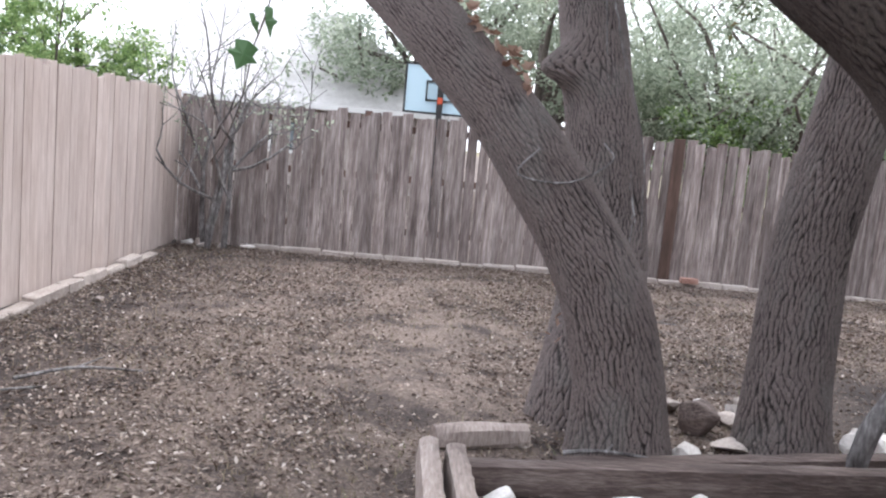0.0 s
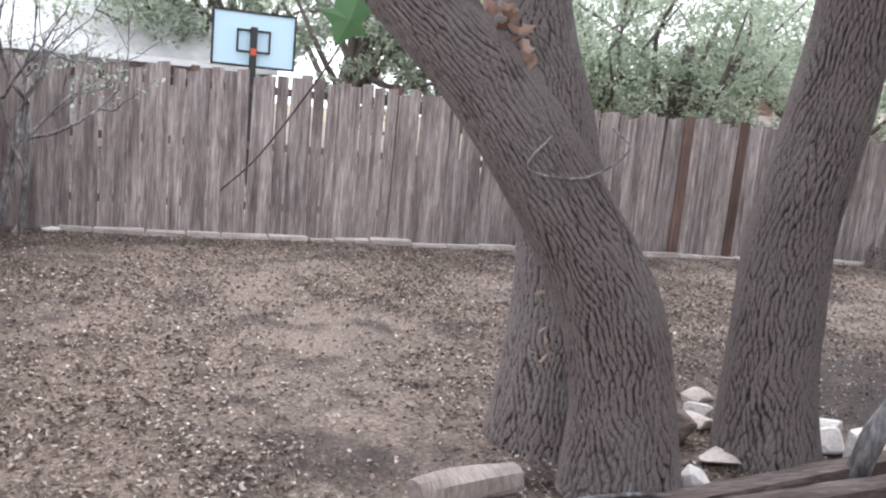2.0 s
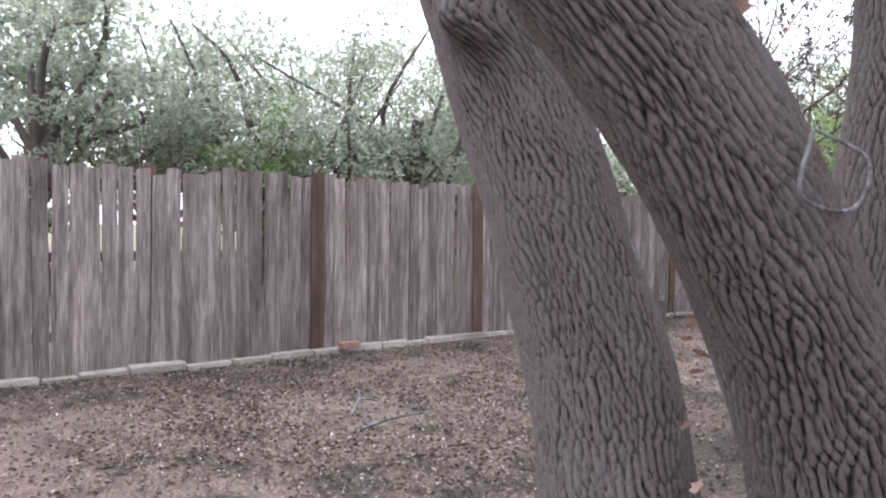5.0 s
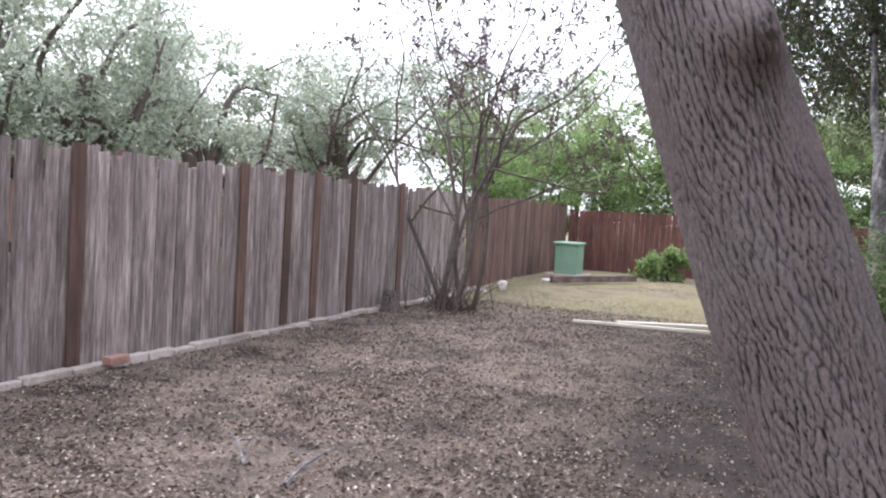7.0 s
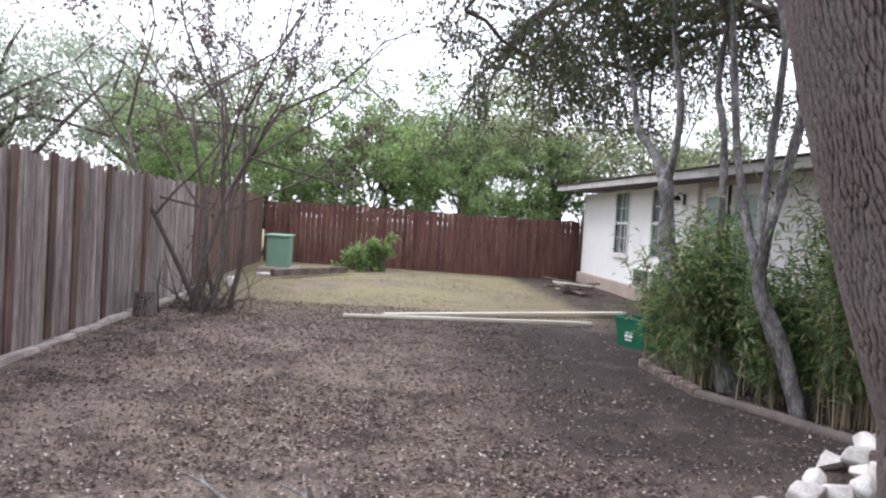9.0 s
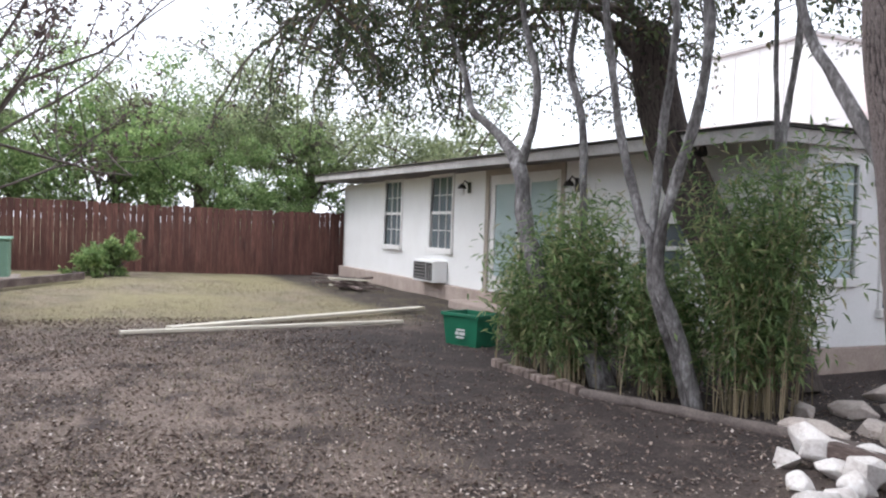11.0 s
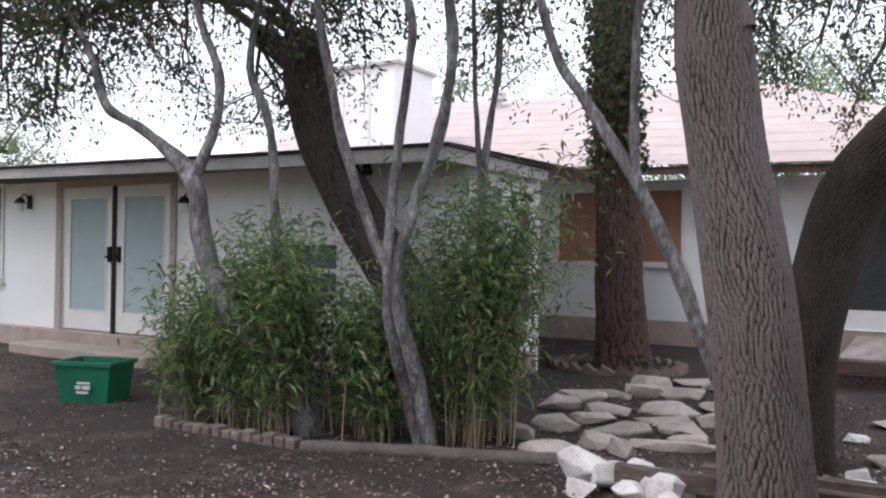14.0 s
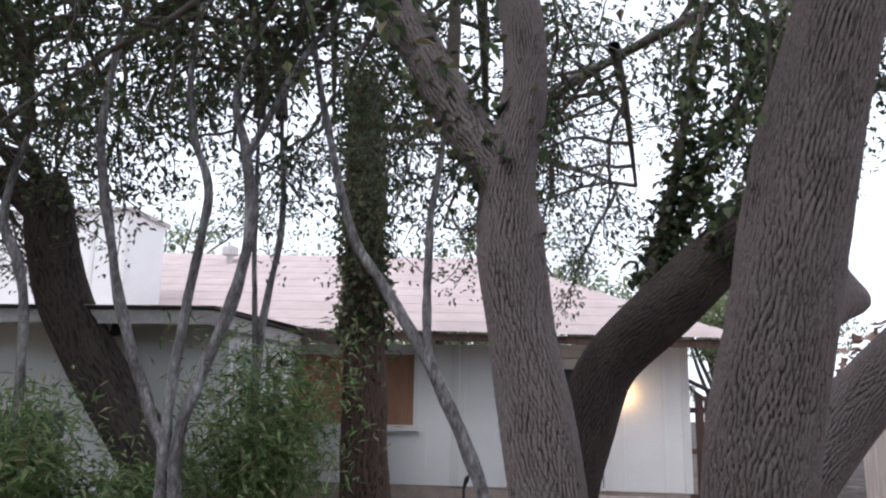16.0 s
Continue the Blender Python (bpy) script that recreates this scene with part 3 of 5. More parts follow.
        tagged(part("flagstone", bm, M_flag, None), "flat tan flagstone of the garden path", "stone", "path stones")
    bm = rock((3.48, 3.5, 0.1), (0.26, 0.22, 0.22), 90)
    tagged(part("rock", bm, M_timber, None), "dark brown rounded stump of root between the oaks", "rock")


loose_rocks()


# ---- the timber bed under the oaks ----
def timbers():
    def beam(name, p, q, w, h, mat, label, lift=0.0):
        p, q = Vector(p), Vector(q)
        L = (q - p).length
        bm = bmesh.new()
        n = 24
        line = []
        r = random.Random(int(L * 100))
        m = Matrix.Translation(p) @ (q - p).to_track_quat('X', 'Z').to_matrix().to_4x4()
        ring = []
        for i in range(n + 1):
            row = []
            for k in range(12):
                a = 2 * math.pi * (k + 0.5) / 12
                c, s = math.cos(a), math.sin(a)
                kx = 1 / max(abs(c), abs(s)) ** (0.75 if L > 0.6 else 0.25)
                u = Vector((i * (0.35 if L > 0.6 else 0.06) + p.x * 3, c * 1.3, s * 1.3))
                d = (0.8 + 0.2 * math.sin(math.pi * min(1, 0.12 + 0.8 * i / n)) if L < 0.6 else 1) + (0.35 if L < 0.6 else 0.10) * noise.noise(u) + 0.06 * noise.noise(u * 3.1) + 0.04 * noise.noise(Vector((i * 0.1, k * 2.7, p.y)))
                row.append(bm.verts.new(m @ Vector((L * i / n, c * kx * w / 2 * d * 0.9, s * kx * h / 2 * d * 0.9 + h / 2 + lift))))
            ring.append(row)
        for i in range(n):
            for k in range(12):
                bm.faces.new((ring[i][k], ring[i + 1][k], ring[i + 1][(k + 1) % 12], ring[i][(k + 1) % 12]))
        bm.faces.new(ring[0])
        bm.faces.new(ring[-1][::-1])
        bmesh.ops.recalc_face_normals(bm, faces=bm.faces)
        t = thing(name, p, label, "timber")
        part("beam", bm, mat, t)
    beam("landscape_timber", (2.05, 2.42, 0.0), (4.3, 2.68, 0.02), 0.13, 0.16, M_timber, "dark weathered landscape timber edging the oak bed")
    beam("landscape_timber", (2.5, 2.62, 0.0), (4.75, 2.98, 0.06), 0.12, 0.12, M_timber, "dark split timber lying beside the rocks")
    beam("landscape_timber", (1.88, 2.44, 0.0), (1.9, 1.7, 0.0), 0.1, 0.26, M_post_t, "bleached upright timber at the bed corner")
    beam("landscape_timber", (2.0, 2.4, 0.0), (2.03, 1.7, 0.0), 0.1, 0.25, M_post_t, "bleached split timber at the bed corner")
    beam("landscape_timber", (1.93, 2.98, -0.03), (2.42, 3.1, -0.02), 0.2, 0.14, M_post_t, "short bleached log beside the oak")


timbers()


# ---- the large oaks ----
def oaks():
    t = thing("oak_tree", (2.85, 3.2, 0), "double-trunked oak with deeply furrowed grey bark", "tree")
    a = [(2.9, 3.0, -0.1, 0.31), (2.89, 3.0, 0.1, 0.265), (2.84, 3.0, 0.45, 0.23), (2.7, 3.0, 0.87, 0.215), (2.45, 3.04, 1.3, 0.19), (2.11, 3.12, 1.73, 0.175), (1.68, 3.3, 2.17, 0.165), (1.2, 3.6, 2.62, 0.155), (0.6, 4.0, 3.3, 0.14), (0.1, 4.4, 4.3, 0.11)]
    b = [(2.8, 3.6, -0.1, 0.32), (2.81, 3.64, 0.12, 0.27), (2.87, 3.78, 0.5, 0.245), (2.93, 3.94, 0.9, 0.24), (2.93, 4.14, 1.4, 0.23), (2.85, 4.37, 2.0, 0.215), (2.75, 4.62, 2.7, 0.19), (2.6, 4.87, 3.4, 0.16), (2.3, 5.1, 4.6, 0.12)]
    b = [(x, y, z, r * 1.06) for x, y, z, r in b]
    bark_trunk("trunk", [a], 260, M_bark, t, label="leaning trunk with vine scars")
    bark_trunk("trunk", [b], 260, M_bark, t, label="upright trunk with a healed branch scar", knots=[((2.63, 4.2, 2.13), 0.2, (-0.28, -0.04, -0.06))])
    crown(t, [(0.1, 4.4, 4.2), (2.2, 5.0, 4.5)], [(-0.4, 0.4, 0.7), (0.3, 0.3, 0.8)], 11, 0.09, M_leaf, 1.3, lift=0.6)
    t2 = thing("oak_tree", (3.94, 3.3, 0), "tall forked oak with furrowed grey bark and ivy", "tree")
    c = [(3.94, 3.2, -0.1, 0.36), (3.94, 3.23, 0.12, 0.3), (3.95, 3.3, 0.5, 0.265), (3.97, 3.35, 1.0, 0.25), (4.05, 3.36, 1.5, 0.24), (4.13, 3.36, 2.0, 0.23), (4.19, 3.38, 2.5, 0.225), (4.2, 3.4, 2.95, 0.19), (4.11, 3.4, 3.5, 0.16), (4.17, 3.4, 4.16, 0.15), (4.5, 3.4, 4.7, 0.13), (4.8, 3.4, 5.5, 0.1)]
    d = [(4.12, 3.38, 2.55, 0.17), (4.28, 3.4, 2.98, 0.17), (4.45, 3.42, 3.25, 0.165), (4.86, 3.45, 3.96, 0.15), (5.3, 3.5, 4.6, 0.13), (6.2, 3.6, 5.3, 0.1)]
    c, d = ([(x - 0.08, y, z, r * 0.85) for x, y, z, r in line] for line in (c, d))
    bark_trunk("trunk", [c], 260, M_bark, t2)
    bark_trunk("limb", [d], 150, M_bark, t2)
    lv, lf, r = [], [], random.Random(9)
    for _ in range(120):
        a, z = math.pi / 2 + r.gauss(0, 0.2), 0.82 + r.gauss(0, 0.15)
        rad = 0.224 + 0.05 * max(0, 0.35 - z)
        leaf(lv, lf, Vector((3.87 + math.cos(a) * rad, 3.29 + math.sin(a) * rad, z)), Vector((r.uniform(-0.4, 0.4), 0.15, r.uniform(-1, 1))), r.uniform(0.03, 0.07), 0.7)
    tagged(sheet("bark_scar", lv, lf, M_rustleaf, t2, "rust-red flaking bark patch"), kind="stuff")
    crown(t2, [(5.6, 3.6, 4.8), (6.2, 3.6, 5.3), (4.8, 3.4, 5.4), (5.0, 3.5, 4.2)], [(0.8, -0.3, 0.3), (0.9, 0.0, 0.3), (0.1, 0.1, 0.9), (0.7, -0.2, 0.4)], 21, 0.085, M_leaf, 2.0)
    ivy(t2, d[1:], 0.16, 700)
    ivy(t2, c[7:11], 0.05, 160)
    t3 = thing("oak_tree", (3.87, 1.8, 0), "dark leaning oak limb covered with ivy", "tree")
    e = [(3.9, 1.75, -0.05, 0.25), (3.87, 1.77, 0.3, 0.2), (3.83, 1.8, 0.75, 0.185), (3.73, 1.8, 1.3, 0.195), (3.53, 1.85, 1.9, 0.21), (3.1, 2.0, 2.33, 0.215), (2.66, 2.15, 2.74, 0.205), (2.28, 2.25, 3.12, 0.195), (2.19, 2.35, 3.54, 0.18), (2.0, 2.45, 4.2, 0.14)]
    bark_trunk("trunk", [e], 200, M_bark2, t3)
    ivy(t3, e[6:], 0.22, 1500)
    crown(t3, [(2.0, 2.6, 4.1), (2.19, 2.5, 3.5)], [(-0.2, -0.2, 0.9), (-0.7, -0.3, 0.5)], 31, 0.085, M_leaf, 1.4)
    verts, faces = [], []
    for pts in ([(3.38, 1.8, 1.9, 0.07), (3.18, 1.65, 2.6, 0.06), (2.92, 1.6, 3.57, 0.04), (2.67, 1.6, 4.93, 0.025)], [(3.18, 1.6, 2.6, 0.045), (2.65, 1.6, 3.67, 0.035), (1.96, 1.6, 4.96, 0.02)]):
        tube_data(spline(pts, 14), 10, verts, faces)
    sheet("shoot", verts, faces, M_twig, t3, smooth=True)
    ivy(t3, [(3.2, 1.6, 2.5, 0.05), (2.9, 1.6, 3.5, 0.05), (2.7, 1.6, 4.6, 0.05)], 0.26, 620)
    ivy(t3, [(3.1, 1.6, 2.7, 0.05), (2.65, 1.6, 3.67, 0.05), (2.1, 1.6, 4.7, 0.05)], 0.28, 620)
    t4 = thing("cedar_tree", (6.4, -2.1, 0), "shaggy red-barked tree wrapped in ivy beside the house", "tree")
    f = [(6.38, -2.1, 0, 0.4), (6.4, -2.1, 0.3, 0.33), (6.42, -2.1, 0.9, 0.29), (6.45, -2.1, 1.8, 0.27), (6.5, -2.1, 2.8, 0.26), (6.55, -2.1, 4.2, 0.24), (6.6, -2.1, 6.0, 0.2)]
    bark_trunk("trunk", [f], 130, M_cedar, t4, 0.024, 0.075, 0.6, 0.05)
    ivy(t4, [(6.48, -2.1, 2.55, 0.25), *f[5:]], 0.26, 4200)
    t5 = thing("oak_tree", (6.9, 1.2, 0), "dark leaning trunk with a sawn stub behind the bamboo", "tree")
    h = [(6.7, 1.2, -0.1, 0.33), (7.0, 1.2, 0.5, 0.28), (7.69, 1.2, 1.36, 0.25), (8.25, 1.2, 2.12, 0.24), (8.62, 1.2, 2.79, 0.24), (8.8, 1.2, 3.5, 0.22), (8.82, 1.2, 3.75, 0.16)]
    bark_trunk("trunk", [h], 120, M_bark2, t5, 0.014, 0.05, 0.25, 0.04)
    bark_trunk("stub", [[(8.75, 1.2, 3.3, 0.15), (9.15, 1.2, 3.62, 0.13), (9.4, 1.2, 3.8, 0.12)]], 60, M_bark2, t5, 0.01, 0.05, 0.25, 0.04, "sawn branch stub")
    crown(t5, [(8.8, 1.2, 3.6), (9.3, 1.3, 3.8)], [(0.2, 0.3, 1), (0.9, 0.4, 0.4)], 41, 0.085, M_leaf, 1.5)


def crown(parent, tips, ways, seed, size, mat, length, forks=3, level=3, leaves=9, lift=-0.1):
    wv, wf, lv, lf = [], [], [], []
    r = random.Random(seed)
    opts = dict(wander=0.28, lift=lift, leafy=1, leaves=leaves, spread=0.13, size=size, forks=forks, fan=0.95, wide=0.55, floor=2.95)
    for p, w in zip(tips, ways):
        grow(wv, wf, lv, lf, Vector(p), Vector(w), 0.06, length, level, r, opts)
    tagged(sheet("branch_work", wv, wf, M_twig, parent, smooth=True), kind="stuff")
    tagged(sheet("foliage", lv, lf, mat, parent), kind="stuff")


def ivy(parent, line, spread, count):
    lv, lf = [], []
    r = random.Random(count)
    pts = spline(line, 40)
    for _ in range(count):
        p = r.choice(pts)
        d = any_way(r)
        at = Vector(p[:3]) + d * (p[3] + r.uniform(0.0, spread) ** 1.3) + Vector((0, 0, r.uniform(-0.1, 0.1)))
        leaf(lv, lf, at, any_way(r) - Vector((0, 0, 0.5)), r.uniform(0.06, 0.12), 0.85)
    sheet("ivy", lv, lf, M_leaf, parent, "dark green climbing ivy")


oaks()


def overhead():
    """Hanging outer boughs of the oaks over the yard."""
    t = thing("oak_bough", (6.5, 3.8, 4.6), "thin leafy oak boughs hanging over the yard", "branch")
    wv, wf, lv, lf = [], [], [], []
    r = random.Random(5)
    opts = dict(wander=0.3, lift=-0.5, leafy=1, leaves=9, spread=0.15, size=0.07, forks=3, fan=0.9, wide=0.55, floor=2.75)
    main = [(5.2, 3.5, 4.5, 0.05), (6.4, 4.0, 4.8, 0.04), (7.6, 4.7, 4.5, 0.03), (8.6, 5.4, 3.7, 0.02)]
    tube_data(spline(main, 20), 8, wv, wf)
    main2 = [(6.0, 3.6, 5.2, 0.1), (7.6, 3.6, 5.3, 0.08), (9.4, 3.4, 4.9, 0.05), (11.0, 3.2, 4.2, 0.02)]
    tube_data(spline(main2, 20), 8, wv, wf)
    main3 = [(4.6, 3.4, 5.2, 0.08), (4.7, 4.8, 5.0, 0.06), (5.0, 6.2, 4.6, 0.04), (5.6, 7.4, 4.2, 0.02)]
    tube_data(spline(main3, 16), 8, wv, wf)
    more = ([(4.4, 3.2, 5.2, 0.08), (4.6, 1.0, 5.5, 0.06), (4.8, -1.2, 5.0, 0.03)], [(2.0, 2.6, 4.4, 0.08), (1.5, 0.2, 5.2, 0.05), (1.2, -2.0, 4.8, 0.03)],
            [(6.5, 2.9, 4.7, 0.06), (7.8, 1.5, 5.1, 0.05), (9.4, 0.3, 4.7, 0.02)], [(2.3, 4.9, 4.6, 0.08), (1.4, 3.2, 5.3, 0.05), (0.2, 1.6, 5.3, 0.03)], [(5.4, 3.3, 4.9, 0.06), (6.0, 1.2, 5.3, 0.04), (6.6, -0.8, 5.0, 0.02)], [(3.4, 1.6, 4.6, 0.05), (3.2, -0.4, 4.9, 0.04), (3.0, -2.0, 4.4, 0.02)],
            [(4.8, 3.4, 5.4, 0.06), (5.6, 2.2, 5.0, 0.04), (6.6, 1.4, 4.5, 0.02)], [(7.0, 3.0, 4.9, 0.05), (8.3, 2.2, 4.7, 0.04), (10.2, 1.8, 4.2, 0.02)], [(2.6, 1.6, 4.9, 0.05), (3.6, 0.6, 4.8, 0.04), (4.8, -0.2, 4.3, 0.02)], [(8.8, 1.2, 3.7, 0.06), (10.2, 1.7, 4.5, 0.04), (12.0, 2.2, 4.5, 0.02)], [(10.0, 1.8, 4.3, 0.04), (12.5, 2.6, 4.6, 0.03), (15.0, 3.0, 4.4, 0.02)], [(10.0, 3.3, 4.6, 0.04), (12.0, 4.0, 4.6, 0.03), (14.0, 4.4, 4.2, 0.02)], [(9.0, 3.4, 5.0, 0.04), (10.6, 3.9, 4.6, 0.03), (12.4, 4.6, 3.9, 0.02)], [(8.8, 1.4, 3.9, 0.04), (9.8, 2.2, 4.0, 0.03), (11.0, 2.8, 3.7, 0.02)], [(6.55, -2.1, 5.4, 0.05), (4.9, -2.3, 5.2, 0.04), (3.2, -2.6, 4.6, 0.02)])
    for m in more:
        tube_data(spline(m, 16), 8, wv, wf)
    for m, ws in ((main, 6), (main2, 12), (main3, 4), *((m, 8) for m in more)):
        pts = spline(m, ws)
        for p in pts[1:]:
            grow(wv, wf, lv, lf, Vector(p[:3]), Vector((r.uniform(-0.3, 1), r.uniform(-0.8, 0.8), r.uniform(-0.6, 0.35))), 0.028, r.uniform(0.9, 1.5), 2, r, opts)
    tagged(sheet("branch_work", wv, wf, M_twig, t, smooth=True), kind="stuff")
    tagged(sheet("foliage", lv, lf, M_leaf, t), kind="stuff")


overhead()


# ---- smooth-barked garden trees ----
def stems(name, at, lines, label, seed, leafy=True, size=0.07, seg=12, move=(0, 0, 0)):
    at = tuple(Vector(at) + Vector((move[0], move[1], 0)))
    lines = [[(x + move[0], y + move[1], z + move[2] * min(1, max(0, z)), r) for x, y, z, r in pts] for pts in lines]
    t = thing(name, at, label, "tree")
    for pts in lines:
        verts, faces = [], []
        tube_data(spline(pts, 60), seg, verts, faces, lambda a, s, r: r * (0.38 * noise.noise(Vector((math.cos(a) * 1.3, math.sin(a) * 1.3, s * 4 + seed))) + 0.12 * noise.noise(Vector((math.cos(a) * 3, math.sin(a) * 3, s * 14 + seed)))))
        sheet("stem", verts, faces, M_smooth, t, smooth=True)
    if leafy:
        ends = [p[-1] for p in lines if p[-1][2] > 2.6]
        crown(t, [e[:3] for e in ends], [(0.1, 0.1, 1)] * len(ends), seed, size, M_leaf, 1.0, 3, 2, 6)
    return t


def garden_trees():
    stems("crape_myrtle", (6.35, 2.93, 0), [
        [(6.5, 2.52, -0.05, 0.064), (6.54, 2.66, 0.4, 0.056), (6.54, 2.88, 0.85, 0.050), (6.5, 3.0, 1.25, 0.043), (6.59, 3.03, 1.45, 0.040), (6.85, 3.05, 2.11, 0.035), (6.96, 3.05, 2.52, 0.032), (7.13, 3.05, 3.34, 0.029), (7.07, 3.05, 4.14, 0.022), (6.99, 3.05, 4.92, 0.014)],
        [(6.4, 2.54, -0.05, 0.064), (6.42, 2.72, 0.5, 0.056), (6.42, 2.97, 1.0, 0.047), (6.4, 2.95, 1.44, 0.043), (6.14, 2.9, 2.23, 0.040), (6.05, 2.9, 2.8, 0.036), (6.12, 2.9, 3.26, 0.035), (6.22, 2.9, 3.69, 0.025), (6.01, 2.9, 4.31, 0.018)],
        [(6.47, 2.96, 1.1, 0.036), (6.52, 2.95, 1.44, 0.036), (6.44, 2.95, 2.22, 0.033), (6.35, 2.95, 2.96, 0.030), (6.5, 2.95, 3.4, 0.026), (6.55, 2.95, 4.06, 0.022), (6.39, 2.95, 4.95, 0.014)],
        [(6.12, 2.9, 3.2, 0.029), (5.72, 2.9, 3.96, 0.023), (5.5, 2.9, 4.24, 0.020), (5.32, 2.9, 4.83, 0.014)]],
        "multi-stemmed smooth grey crape myrtle among the bamboo", 101, move=(-0.13, 0.09, 0.06))
    stems("crape_myrtle", (7.9, 2.8, 0), [
        [(7.85, 2.35, -0.05, 0.1), (8.04, 2.5, 0.5, 0.095), (8.2, 2.65, 0.84, 0.092), (8.35, 2.8, 1.13, 0.09), (8.62, 2.8, 1.63, 0.078), (8.77, 2.8, 2.12, 0.07), (9.3, 2.8, 2.5, 0.043), (9.81, 2.8, 2.76, 0.040), (10.01, 2.8, 3.18, 0.032), (10.44, 2.8, 3.75, 0.022)],
        [(8.75, 2.8, 2.05, 0.043), (8.49, 2.8, 2.51, 0.040), (8.47, 2.8, 2.92, 0.036), (8.71, 2.8, 3.41, 0.029), (8.9, 2.8, 4.2, 0.018)],
        [(8.2, 2.4, 0.3, 0.036), (8.24, 2.4, 2.03, 0.036), (8.34, 2.4, 2.62, 0.036), (8.53, 2.4, 3.06, 0.032), (8.4, 2.4, 3.7, 0.022)]],
        "leaning smooth grey crape myrtle beside the bamboo", 113, move=(-0.6, 0.45, -0.1))
    stems("crape_myrtle", (4.12, 2.45, 0), [
        [(4.1, 2.5, -0.05, 0.058), (4.18, 2.42, 0.4, 0.050), (4.31, 2.4, 0.78, 0.047), (4.54, 2.4, 1.39, 0.045), (4.8, 2.4, 1.94, 0.040), (5.15, 2.4, 2.5, 0.036), (5.38, 2.4, 2.88, 0.032), (5.63, 2.4, 3.83, 0.025), (5.79, 2.4, 4.68, 0.018)],
        [(4.78, 2.4, 1.88, 0.032), (4.83, 2.4, 2.2, 0.029), (4.82, 2.4, 2.89, 0.025), (4.78, 2.4, 3.2, 0.022), (4.7, 2.4, 3.8, 0.014)]],
        "slender leaning grey crape myrtle by the oak bed", 127, move=(-0.1, 0.35, -0.08))
    stems("crape_myrtle", (6.4, 1.75, 0), [
        [(6.42, 1.75, -0.05, 0.036), (6.4, 1.75, 1.2, 0.034), (6.36, 1.75, 2.2, 0.03), (6.24, 1.75, 3.1, 0.026), (6.3, 1.75, 4.0, 0.02)],
        [(6.39, 1.76, 1.9, 0.022), (6.46, 1.76, 2.8, 0.02), (6.5, 1.76, 4.0, 0.014)]],
        "thin grey stems rising out of the bamboo", 131, move=(-0.1, 0.1, 0))


garden_trees()


# ---- bamboo ----
def bamboo(at, size, top, n, seed, label):
    r = random.Random(seed)
    t = thing("bamboo_clump", at, label, "bamboo")
    wv, wf, lv, lf = [], [], [], []
    for _ in range(n):
        x, y = at[0] + r.gauss(0, size[0] * 0.42), at[1] + r.gauss(0, size[1] * 0.42)
        x, y = min(max(x, at[0] - size[0]), at[0] + size[0]), min(max(y, at[1] - size[1]), at[1] + size[1])
        z0, h = g(x, y), top * r.uniform(0.55, 1.05)
        lean = Vector((r.gauss(0, 0.16), r.gauss(0, 0.16), 0))
        line = [(*(Vector((x, y, z0)) + lean * (u * u) * h + Vector((0, 0, u * h))), 0.006 * (1.15 - u)) for u in (0, 0.3, 0.6, 0.85, 1)]
        tube_data(line, 4, wv, wf)
        for _ in range(105):
            u = r.uniform(0.14, 1.0) ** 0.8
            p = Vector((x, y, z0)) + lean * (u * u) * h + Vector((0, 0, u * h)) + Vector((r.gauss(0, 0.05 + 0.1 * u), r.gauss(0, 0.05 + 0.1 * u), r.gauss(0, 0.06)))
            leaf(lv, lf, p, Vector((r.uniform(-1, 1), r.uniform(-1, 1), r.uniform(-0.8, 0.25))), r.uniform(0.07, 0.14), 0.2, 0.06)
    tagged(sheet("cane_growth", wv, wf, M_cane, t), kind="stuff")
    tagged(sheet("foliage", lv, lf, M_bamboo, t), kind="stuff")


bamboo((6.05, 2.15, 0), (0.3, 0.5), 2.1, 85, 1, "feathery green bamboo clump behind the path edging")
bamboo((6.85, 2.55, 0), (0.4, 0.42), 1.2, 60, 2, "low green bamboo growing round the myrtle stems")
bamboo((7.6, 2.9, 0), (0.5, 0.32), 1.75, 95, 3, "bushy green bamboo clump in front of the house wall")
bamboo((8.3, 2.95, 0), (0.22, 0.3), 1.25, 30, 4, "thin green bamboo beside the recycling bin")


